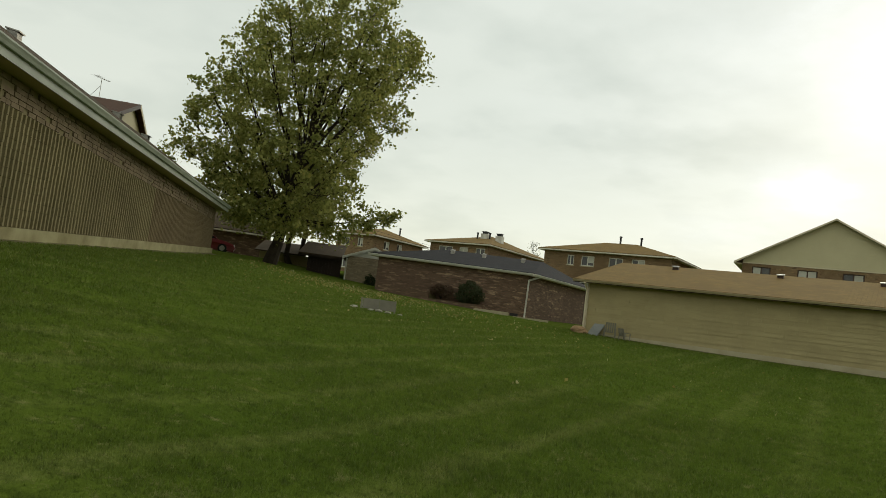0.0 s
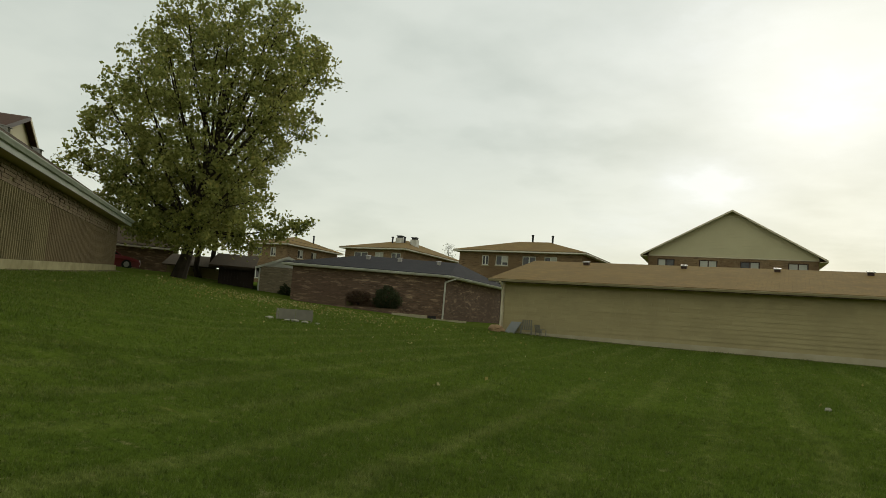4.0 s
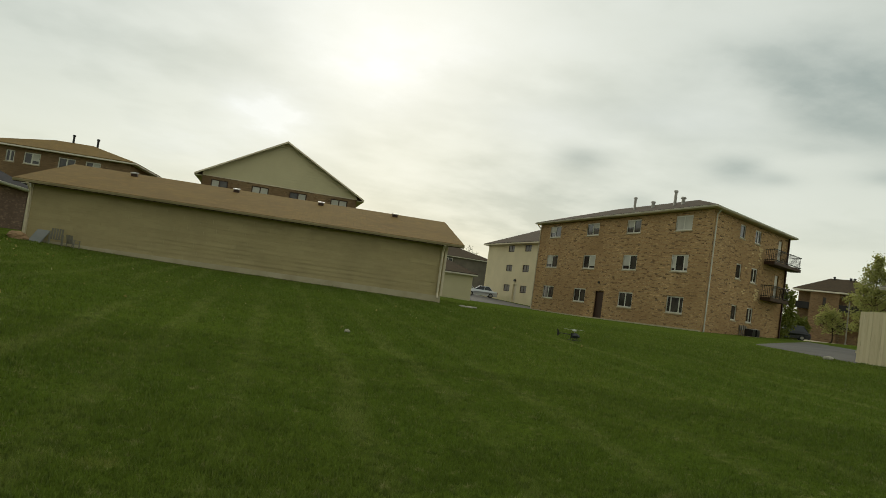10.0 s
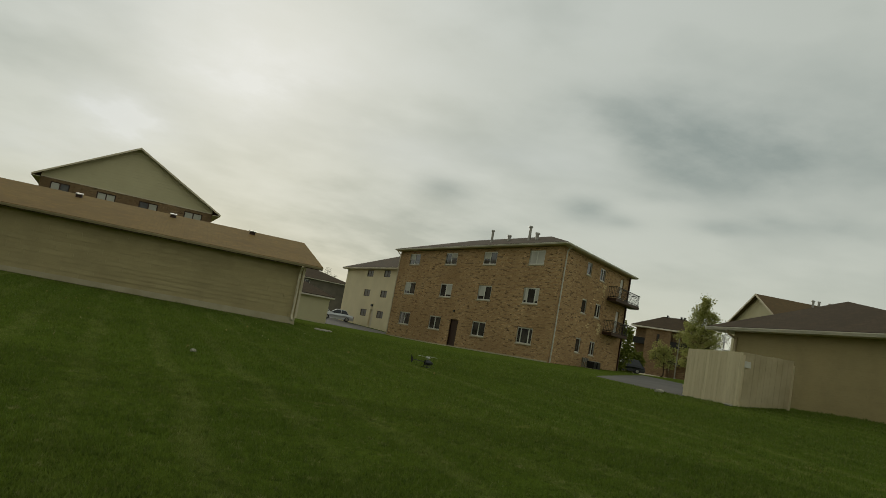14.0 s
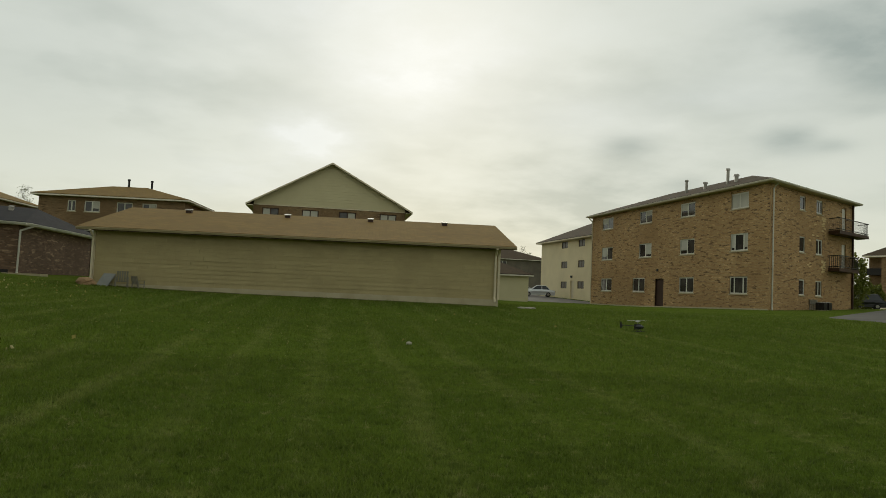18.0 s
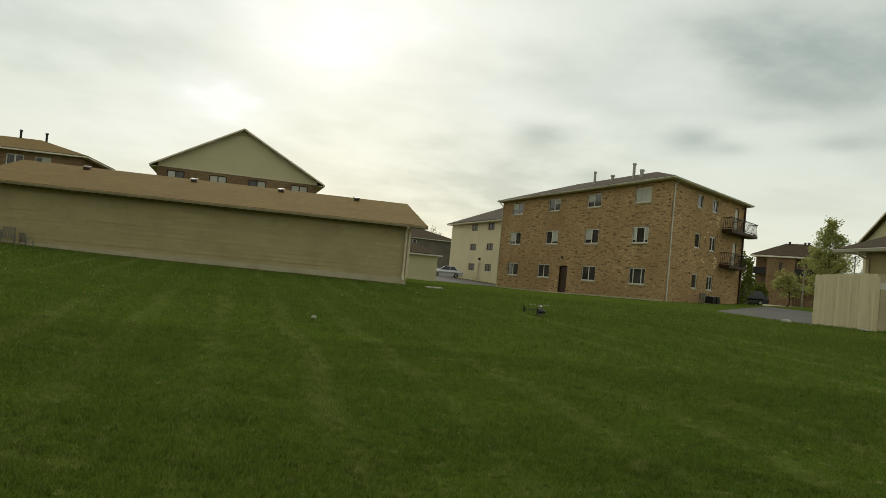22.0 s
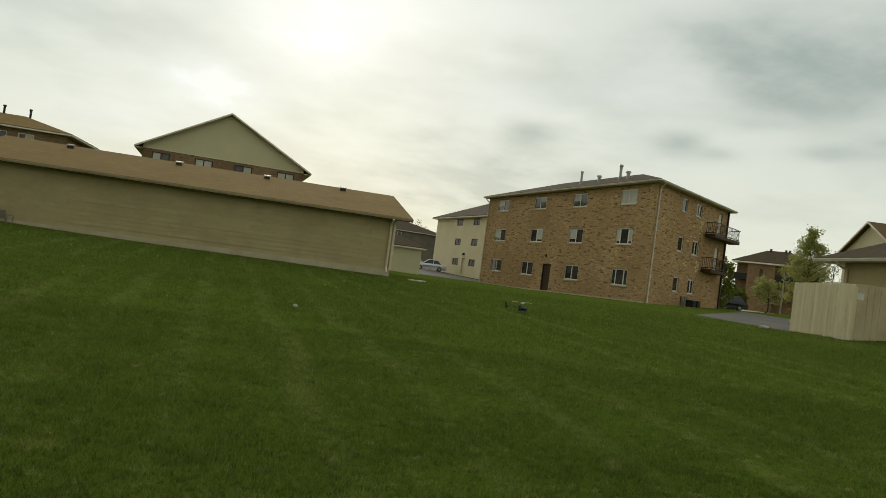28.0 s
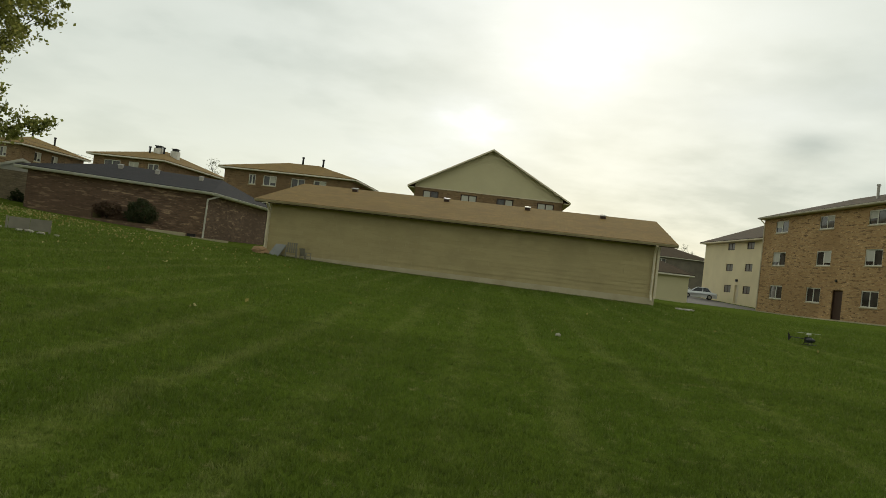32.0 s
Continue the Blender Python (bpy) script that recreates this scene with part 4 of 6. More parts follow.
# ---- garage beside the fence ----
def side_garage():
    m = frame_of((25.90, 25.47), (-0.1991, -0.9800), (0.9800, -0.1991))
    L, W, ze, over = 12.6, 7.0, 4.22, 1.6
    g = thing("side_garage", "tan garage with a dark brown shingle hip roof beside the fence", "garage")
    z0 = 0.5
    wall_panel("wall", m, 0, L, 0, z0, ze, [], LAP_OLIVE, g, 0.2, "u", -1)
    wall_panel("wall", m, 0.21, W, 0, z0, ze, [], LAP_OLIVE, g, 0.2, "v", -1)
    wall_panel("wall", m, 0.21, W, L, z0, ze, [], LAP_OLIVE, g, 0.2, "v", 1)
    wall_panel("wall", m, 0.21, L - 0.21, W, z0, ze, [], LAP_OLIVE, g, 0.2, "u", 1)
    rng = random.Random(17)
    for i in range(17):
        za = 1.05 + i * 0.19
        ends = [0.0, *[((i * 1.27) % 3.0) * 0.6 + 0.5 + k * 1.83 for k in range(7)], L]
        ends = [e for e in ends if e <= L]
        for u0, u1 in zip(ends, ends[1:]):
            o = rng.uniform(-0.002, 0.002)
            bm = bmesh.new()
            hexa(bm, [m @ Vector(q) for q in ((u0 + 0.001, -0.021 + o, za), (u1 - 0.001, -0.021 + o, za), (u1 - 0.003, -0.003, za), (u0 + 0.003, -0.003, za), (u0 + 0.003, -0.014, za + 0.205), (u1 - 0.003, -0.014, za + 0.205), (u1 - 0.003, -0.003, za + 0.205), (u0 + 0.003, -0.003, za + 0.205))])
            bmesh.ops.recalc_face_normals(bm, faces=bm.faces)
            part("siding_board", bm, LAP_OLIVE, g)
    ring = [(-over, -0.45, ze + 0.1), (L + 0.45, -0.45, ze + 0.1), (L + 0.45, W + 0.45, ze + 0.1), (-over, W + 0.45, ze + 0.1)]
    for i in range(4):
        slab_roof("roof_slope", m, [ring[i], ring[(i + 1) % 4], (2.6, 3.5, 6.2)], 0.06, BROWN_SHINGLE, g)
    eaves(m, -over, L + 0.45, -0.45, W + 0.45, ze + 0.1, 0.17, TRIM_WHITE, g)
    gutter("gutter", m, (-over, -0.45, ze + 0.06), (L + 0.45, -0.45, ze + 0.06), TRIM_WHITE, g, 0.13)
    for u in (0.25, 10.3):
        downspout(m, [(u - 0.1, -0.5, ze - 0.06), (u - 0.1, -0.46, ze - 0.2), (u, -0.07, ze - 0.4), (u, -0.07, 1.45)], TRIM_TAN, g)
    return g


side_garage()


# ---- ribbed masonry garage on the rise ----
def ribbed_garage():
    a, b = Vector((-12.7, 5.9)), Vector((-29.5, 29.44))
    d = (b - a).normalized()
    m = frame_of(a, (d.x, d.y), (-d.y, d.x))
    u0, L, W, zr, ws = -6.0, 28.4, 9.5, 5.42, 0.5
    g = thing("ribbed_garage", "long ribbed olive-brown masonry garage with a pale gutter", "garage")
    zf = lambda u: 1.74 + 0.043 * u
    bm = bmesh.new()
    hexa(bm, [m @ Vector(q) for q in ((u0, ws - 0.06, 0.2), (L, ws - 0.06, 0.2), (L, ws + 0.3, 0.2), (u0, ws + 0.3, 0.2), (u0, ws - 0.06, zf(u0)), (L, ws - 0.06, zf(L)), (L, ws + 0.3, zf(L)), (u0, ws + 0.3, zf(u0)))])
    bmesh.ops.recalc_face_normals(bm, faces=bm.faces)
    part("foundation", bm, FOUNDATION, g, "pale painted concrete foundation, stained below")
    wall_panel("wall", m, u0, L, ws + 0.06, zf(u0), 5.1, [], RIB_STONE, g, 0.25, "u", -1)
    wall_panel("wall", m, ws + 0.32, W, L, 0.5, 5.1, [], RIB_STONE, g, 0.25, "v", 1)
    wall_panel("wall", m, ws + 0.32, W, u0, 0.5, 5.1, [], RIB_STONE, g, 0.25, "v", -1)
    wall_panel("wall", m, u0 + 0.26, L - 0.26, W, 0.5, 5.1, [], RIB_STONE, g, 0.25, "u", 1)
    # ribs: three stacked blocks each, their joints a little out of line
    rng = random.Random(4)
    step = 0.212
    n = int((L - u0) / step)
    for i in range(n):
        u = u0 + 0.05 + i * step
        top = 4.85 if u < 3.4 else 4.42
        bm = bmesh.new()
        z = zf(u) + 0.01
        courses = max(6, round((top - z) / 0.2))
        cuts = [z + (top - z) * f / courses for f in range(1, courses)]
        zs = [z, *cuts, top]
        for a, b in zip(zs, zs[1:]):
            o = rng.uniform(-0.005, 0.005) + (0.05 if u > 15.7 else 0.0)
            q = ((u + 0.002, ws + 0.062), (u + 0.022, ws - 0.03 + o), (u + 0.098, ws - 0.03 + o), (u + 0.118, ws + 0.062))
            lo = [bm.verts.new(m @ Vector((x, y, a + 0.003))) for x, y in q]
            hi = [bm.verts.new(m @ Vector((x, y, b - 0.003))) for x, y in q]
            for j in range(4):
                k = (j + 1) % 4
                bm.faces.new((lo[j], lo[k], hi[k], hi[j]))
            bm.faces.new(lo[::-1]), bm.faces.new(hi)
        bmesh.ops.recalc_face_normals(bm, faces=bm.faces)
        part("rib", bm, RIB_STONE if u < 15.7 else RIB_PLAIN, g)
    # brick courses under the soffit
    for k in range(5):
        z = 4.44 + k * 0.118
        u = 3.5 + (k % 2) * 0.25
        while u < L - 0.5:
            w = rng.choice((0.22, 0.3, 0.38))
            if rng.random() < 0.93:
                bm = bmesh.new()
                block(bm, u, u + w - 0.02, ws + 0.03 - rng.uniform(0, 0.03), ws + 0.065, z + rng.uniform(0, 0.01), z + 0.106, m)
                part("brick", bm, RIB_BRICK, g)
            u += w
    c, rise = 4.75, 2.9
    slab_roof("roof_slope", m, [(u0 - 0.5, 0.0, zr), (L + 0.5, 0.0, zr), (L + 0.5, c, zr + rise), (u0 - 0.5, c, zr + rise)], 0.07, BROWN_SHINGLE, g)
    slab_roof("roof_slope", m, [(L + 0.5, W + 0.6, zr), (u0 - 0.5, W + 0.6, zr), (u0 - 0.5, c, zr + rise), (L + 0.5, c, zr + rise)], 0.07, BROWN_SHINGLE, g)
    bars("fascia", m, [(u0 - 0.5, L + 0.5, 0.01, 0.04, 5.04, zr - 0.072)], PALE_GUTTER, g)
    bars("soffit", m, [(u0 - 0.5, L + 0.5, 0.041, ws + 0.055, 5.06, 5.08)], SIDING_DARK, g)
    gutter("gutter", m, (u0 - 0.5, 0.008, zr - 0.05), (L + 0.5, 0.008, zr - 0.06), PALE_GUTTER, g, 0.14)
    for u in (11.7, 22.1, 26.8):
        box_vent(m, u, 4.3, zr + rise * 4.3 / c, g, 0.34)
    return g


ribbed_garage()


# ---- flats with the aerial behind the ribbed garage ----
def antenna_flats():
    b = thing("antenna_building", "brown-roofed apartment building with a cream gable and an aerial", "building")
    m = frame_of((-41.7, 32.32), (-0.669, 0.743), (-0.743, -0.669))
    # ridge along v; gable at v = 0
    for s in (-1, 1):
        slab_roof("roof_slope", m, [(s * 6.4, 0.0, 10.2), (s * 6.4, 24, 10.2), (0, 24, 12.2), (0, 0.0, 12.2)], 0.1, RUST_SHINGLE, b)
        bm = bmesh.new()
        p = [(s * 6.4, -0.05, 9.96), (0, -0.05, 11.94), (0, -0.01, 11.94), (s * 6.4, -0.01, 9.96)]
        hexa(bm, [m @ Vector(q) for q in p] + [m @ Vector((q[0], q[1], q[2] + 0.25)) for q in p])
        bmesh.ops.recalc_face_normals(bm, faces=bm.faces)
        part("barge_board", bm, CREAM if s > 0 else BROWN_DOOR, b)
    bm = bmesh.new()
    v = [bm.verts.new(m @ Vector(q)) for q in ((-5.8, 0.4, 10.2), (5.8, 0.4, 10.2), (0, 0.4, 12.0), (-5.8, 0.6, 10.2), (5.8, 0.6, 10.2), (0, 0.6, 12.0))]
    for f in ((0, 1, 2), (3, 5, 4), (0, 3, 4, 1), (1, 4, 5, 2), (2, 5, 3, 0)):
        bm.faces.new([v[i] for i in f])
    bmesh.ops.recalc_face_normals(bm, faces=bm.faces)
    part("gable_wall", bm, GABLE_SIDING, b)
    wall_panel("wall", m, -5.8, 5.8, 0.4, -1, 10.2, [], BRICK_BROWN, b, 0.3, "u", -1)
    wall_panel("wall", m, 0.71, 23.5, -5.8, -1, 10.1, [], BRICK_BROWN, b, 0.3, "v", -1)
    wall_panel("wall", m, 0.71, 23.5, 5.8, -1, 10.1, [], BRICK_BROWN, b, 0.3, "v", 1)
    # aerial: mast, boom and rods, with a slanting brace
    top = m @ Vector((0.0, 2.6, 13.5))
    foot = m @ Vector((0.0, 2.6, 12.0))
    bm = bmesh.new()
    rod(bm, foot, top, 0.02)
    rod(bm, m @ Vector((0.0, 3.3, 12.0)), m @ Vector((0.0, 2.6, 13.0)), 0.015)
    aerial = part("aerial", bm, GREY_METAL, b, "thin metal roof aerial")
    bm = bmesh.new()
    rod(bm, top + Vector((0.25, -0.75, -0.05)), top + Vector((-0.25, 0.75, 0.0)), 0.015)
    for i in range(6):
        p = top + Vector((0.22, -0.66, -0.04)).lerp(Vector((-0.22, 0.66, 0)), i / 5)
        h = 0.34 - 0.03 * i
        rod(bm, p + Vector((-h * 0.9, -h * 0.3, 0)), p + Vector((h * 0.9, h * 0.3, 0)), 0.01, sides=5)
    part("aerial_boom", bm, GREY_METAL, aerial)
    for u, vv in ((1.6, 4.2), (1.3, 6.3), (0.9, 7.6), (1.9, 2.2)):
        box_vent(m, u, vv, 12.2 - 2.0 * abs(u) / 6.4, b, 0.45)
    return b


antenna_flats()


# ---- more materials ----
def leaf_material(name, a, b, c, trans=0.35):
    m = Mat(name, 0.6)
    geo = m.n.new("ShaderNodeNewGeometry").outputs["Random Per Island"]
    col = m.mix(m.ramp(geo, 0.0, 0.8), a, b)
    col = m.mix(m.ramp(geo, 0.88, 0.97), col, c)
    col = m.mix(m.math("MULTIPLY", m.ramp(m.noise(0.35, 3), 0.45, 0.65), 0.3), col, c)
    m.colour(col)
    t = m.n.new("ShaderNodeBsdfTranslucent")
    m.l.new(col, t.inputs[0])
    mx = m.n.new("ShaderNodeMixShader")
    mx.inputs[0].default_value = trans
    m.l.new(m.b.outputs[0], mx.inputs[1]), m.l.new(t.outputs[0], mx.inputs[2])
    m.l.new(mx.outputs[0], m.n["Material Output"].inputs[0])
    return m.m


LEAF = leaf_material("tree_leaves", (0.135, 0.155, 0.04), (0.35, 0.36, 0.105), (0.42, 0.38, 0.11), 0.55)
LEAF_LIGHT = leaf_material("yellow_green_leaves", (0.27, 0.275, 0.08), (0.40, 0.41, 0.14), (0.44, 0.42, 0.15), 0.6)
LEAF_YOUNG = leaf_material("young_leaves", (0.09, 0.115, 0.02), (0.15, 0.17, 0.03), (0.20, 0.19, 0.04))
LEAF_DARK = leaf_material("dark_leaves", (0.036, 0.048, 0.022), (0.065, 0.08, 0.034), (0.085, 0.085, 0.042), 0.3)
LEAF_RED = leaf_material("reddish_leaves", (0.075, 0.045, 0.030), (0.11, 0.065, 0.04), (0.085, 0.075, 0.035), 0.25)
GRASS = grass_blades()
FALLEN = leaf_material("fallen_leaves", (0.22, 0.18, 0.042), (0.33, 0.28, 0.085), (0.46, 0.41, 0.22), 0.1)
STONE = painted("stone", (0.45, 0.42, 0.35), (0.30, 0.27, 0.21), 0.9, 4.0, 30, 0.5)
BOULDER = painted("boulder", (0.42, 0.27, 0.15), (0.27, 0.17, 0.095), 0.9, 4.0, 20, 0.6)
SHED_BRICK = bricks("shed_stone", ((0.27, 0.21, 0.135), (0.34, 0.265, 0.17), (0.20, 0.155, 0.10), (0.38, 0.31, 0.21)), (0.23, 0.19, 0.135), 0.3, 0.1, 0.08)
DARK_BOARD = painted("dark_boards", (0.05, 0.034, 0.026), (0.03, 0.021, 0.017), 0.7)
GREY_WOOD = painted("weathered_wood", (0.27, 0.245, 0.195), (0.18, 0.165, 0.13), 0.85, 2.0, 30, 0.5)
BOARD_GREY = painted("grey_board", (0.26, 0.265, 0.25), (0.18, 0.185, 0.175), 0.6, 1.5, 20)
RUBBER = plain("rubber", (0.02, 0.02, 0.021), 0.8)
CAR_SILVER = plain("silver_paint", (0.52, 0.53, 0.53), 0.28, 0.5, 0.05)
CAR_WHITE = plain("white_car_paint", (0.62, 0.62, 0.60), 0.3, 0.0, 0.05)
CAR_BLACK = plain("black_paint", (0.012, 0.012, 0.014), 0.25, 0.1, 0.05)
CAR_RED = plain("dark_red_paint", (0.16, 0.012, 0.018), 0.28, 0.1, 0.05)
CAR_GLASS = plain("car_glass", (0.015, 0.018, 0.02), 0.05, 0.0, 0.02)
# darker copy of the fence paint: shade of the turned run, put into its colour
FENCE_SHADED = painted("shaded_fence_paint", (0.56, 0.47, 0.30), (0.43, 0.35, 0.215), 0.75, 1.2, 25, 0.3)
PATCH = painted("yellowish_brick", (0.68, 0.53, 0.28), (0.54, 0.40, 0.20), 0.9)
LAMP_RED = plain("tail_lamp", (0.25, 0.02, 0.02), 0.2)
LAMP_CLEAR = plain("head_lamp", (0.6, 0.6, 0.58), 0.15)
HELI_BODY = plain("black_canopy", (0.02, 0.022, 0.026), 0.25)
HELI_WHITE = plain("pale_rotor", (0.62, 0.62, 0.58), 0.4)


def drape(name, corners, material, label, n=24, lift=0.02):
    """A paved patch laid over the lawn between four ground corners."""
    bm = bmesh.new()
    a, b, c, d = [Vector(q) for q in corners]
    grid = []
    for i in range(n + 1):
        row = []
        for j in range(n + 1):
            s, t = i / n, j / n
            p = (a * (1 - s) + b * s) * (1 - t) + (d * (1 - s) + c * s) * t
            edge = min(s, t, 1 - s, 1 - t) < 1e-6
            row.append(bm.verts.new((p.x, p.y, ground_z(p.x, p.y) + (-0.03 if edge else lift))))
        grid.append(row)
    for r0, r1 in zip(grid, grid[1:]):
        for j in range(n):
            bm.faces.new((r0[j], r0[j + 1], r1[j + 1], r1[j]))
    bmesh.ops.recalc_face_normals(bm, faces=bm.faces)
    return tagged(part(name, bm, material), label, "road", kind="structure")


DRIVE = ((19.69, 21.39), (21.02, 29.07), (40.52, 49.23), (29.40, 28.48))
drape("driveway", DRIVE, ASPHALT, "dark asphalt driveway beside the fence")
drape("car_park", ((20.64, 74.84), (19.04, 122.03), (31.17, 123.44), (31.46, 76.80)), ASPHALT, "grey asphalt car park before the stucco flats")
drape("road", ((60.21, 86.40), (99.20, 129.87), (119.14, 122.40), (70.09, 73.45)), PALE_CONCRETE, "pale concrete street beyond the flats")


# ---- left background: shed, wing and dark house ----
def shed():
    m = frame_of((-27.97, 38.89), (0.8282, 0.5605), (-0.5605, 0.8282))
    z0, ze, za, L, D = 1.9, 3.95, 4.55, 3.3, 6.0
    s = thing("shed", "small stone-faced shed with a white-trimmed gable", "shed")
    wall_panel("wall", m, 0, L, 0, z0, ze, [(2.25, 2.95, z0 + 0.3, 3.7)], SHED_BRICK, s, 0.2, "u", -1)
    bars("shed_door", m, [(2.26, 2.94, 0.1, 0.15, z0 + 0.3, 3.7)], WHITE, s, "white shed door")
    wall_panel("wall", m, 0.21, D, 0, z0, ze, [], SHED_BRICK, s, 0.2, "v", -1)
    wall_panel("wall", m, 0.21, D, L, z0, ze, [], SHED_BRICK, s, 0.2, "v", 1)
    c = L / 2
    bm = bmesh.new()
    v = [bm.verts.new(m @ Vector(q)) for q in ((0, -0.02, ze), (L, -0.02, ze), (c, -0.02, za), (0, 0.15, ze), (L, 0.15, ze), (c, 0.15, za))]
    for f in ((0, 1, 2), (3, 5, 4), (0, 3, 4, 1), (1, 4, 5, 2), (2, 5, 3, 0)):
        bm.faces.new([v[i] for i in f])
    bmesh.ops.recalc_face_normals(bm, faces=bm.faces)
    part("gable_wall", bm, WHITE, s)
    for k in (-1, 1):
        e = c + k * (c + 0.35)
        slab_roof("roof_slope", m, [(e, -0.3, ze - 0.08), (e, D, ze - 0.08), (c, D, za + 0.1), (c, -0.3, za + 0.1)], 0.06, BROWN_SHINGLE, s)
        bm = bmesh.new()
        p = [(e, -0.34, ze - 0.24), (c, -0.34, za - 0.04), (c, -0.3, za - 0.04), (e, -0.3, ze - 0.24)]
        hexa(bm, [m @ Vector(q) for q in p] + [m @ Vector((q[0], q[1], q[2] + 0.16)) for q in p])
        bmesh.ops.recalc_face_normals(bm, faces=bm.faces)
        part("barge_board", bm, WHITE, s)
    downspout(m, [(-0.06, -0.1, ze - 0.15), (-0.06, -0.06, ze - 0.4), (-0.06, -0.06, z0 + 0.4)], WHITE, s)
    return m


sm = shed()


def dark_wing():
    w = thing("wing", "low dark-boarded outbuilding with a brown roof beside the shed", "outbuilding")
    for i in range(11):
        bars("board", sm, [(-2.6 + i * 0.2, -2.41 + i * 0.2, 0.8, 0.86, 1.9, 3.78)], DARK_BOARD, w)
    bars("frame", sm, [(-2.6, -0.4, 0.87, 1.0, 1.9, 3.75)], DARK_BOARD, w)
    slab_roof("roof_slope", sm, [(-3.2, 0.3, 3.8), (-0.35, 0.3, 3.8), (-0.35, 6.0, 4.9), (-3.2, 6.0, 4.9)], 0.08, BROWN_SHINGLE, w)
    bars("fascia", sm, [(-3.2, -0.35, 0.27, 0.3, 3.6, 3.72)], DARK_BOARD, w)
    wall_panel("wall", sm, -6.2, -2.6, 4.0, 1.9, 3.7, [], SIDING, w, 0.2, "u", -1)
    slab_roof("roof_slope", sm, [(-6.5, 3.6, 3.75), (-3.0, 3.6, 3.75), (-3.0, 8, 4.7), (-6.5, 8, 4.7)], 0.08, BROWN_SHINGLE, w)


dark_wing()
small_garage("dark_house", "dark brown brick house half hidden by the tree", (-47.32, 35.67), (0.7473, 0.6645), (-0.6645, 0.7473), 11.2, 8, 2.2, 5.1, 7.2, BRICK_RED, BROWN_SHINGLE)


def background_chimney():
    c = thing("chimney_stack", "pinkish brick chimney stack above the dark house", "chimney")
    bars("shaft", Matrix.Identity(4), [(-40.39, -39.59, 43.47, 44.27, 4.9, 6.3)], BRICK_BROWN, c)
    bars("cap", Matrix.Identity(4), [(-40.49, -39.49, 43.37, 44.37, 6.3, 6.42)], PALE_CONCRETE, c)


background_chimney()


# ---- right background ----
def far_flats():
    m = frame_of((85.69, 108.05), (0.5586, -0.8294), (0.8294, 0.5586))
    L, W, ze, z0 = 11.5, 10, 10.0, 1.5
    b = thing("far_building", "brown brick apartment building with dark balcony recesses beyond the street", "building")
    a0, a1 = 2.3, 6.8
    slit = [(4.3, 4.85, d, d + 1.5) for d in (4.6, 7.6)]
    wall_panel("wall", m, a0, a1, 0, z0, ze, slit, BRICK_BROWN, b, 0.3, "u", -1)
    for q in slit:
        window(m, "u", 0, *q, -1, b, "single", BROWN_DOOR, sill=False)
    for a, c in ((0.0, a0), (a1, L)):
        wall_panel("wall", m, a, c, 1.6, z0, ze, [], BRICK_BROWN, b, 0.3, "u", -1)
        for z in (4.4, 7.2):
            bal = bars("balcony", m, [(a, c, 0.1, 1.59, z - 0.2, z)], DARK_METAL, b)
            bars("balcony_rail", m, [(a, c, 0.1, 0.15, z, z + 0.9)], DARK_METAL, bal)
    for a in (a0 + 0.001, a1 - 0.301):
        wall_panel("wall", m, 0.31, 1.59, a if a < 4 else a1 - 0.001, z0, ze, [], BRICK_BROWN, b, 0.3, "v", -1 if a < 4 else 1)
    wall_panel("wall", m, 1.91, W, 0, z0, ze, [], BRICK_BROWN, b, 0.3, "v", -1)
    wall_panel("wall", m, 1.91, W, L, z0, ze, [], BRICK_BROWN, b, 0.3, "v", 1)
    hip_roof(m, -0.4, L + 0.4, -0.5, W + 0.4, ze + 0.2, 12.7, BROWN_SHINGLE, b, inset=4.2)
    eaves(m, -0.4, L + 0.4, -0.5, W + 0.4, ze + 0.2, 0.3, TRIM_WHITE, b)
    for u in (4.5, 7.0, 7.6):
        pipe_vent(m, u, 4.6, 12.3, 0.55, b, True, 0.16, DARK_METAL)


far_flats()


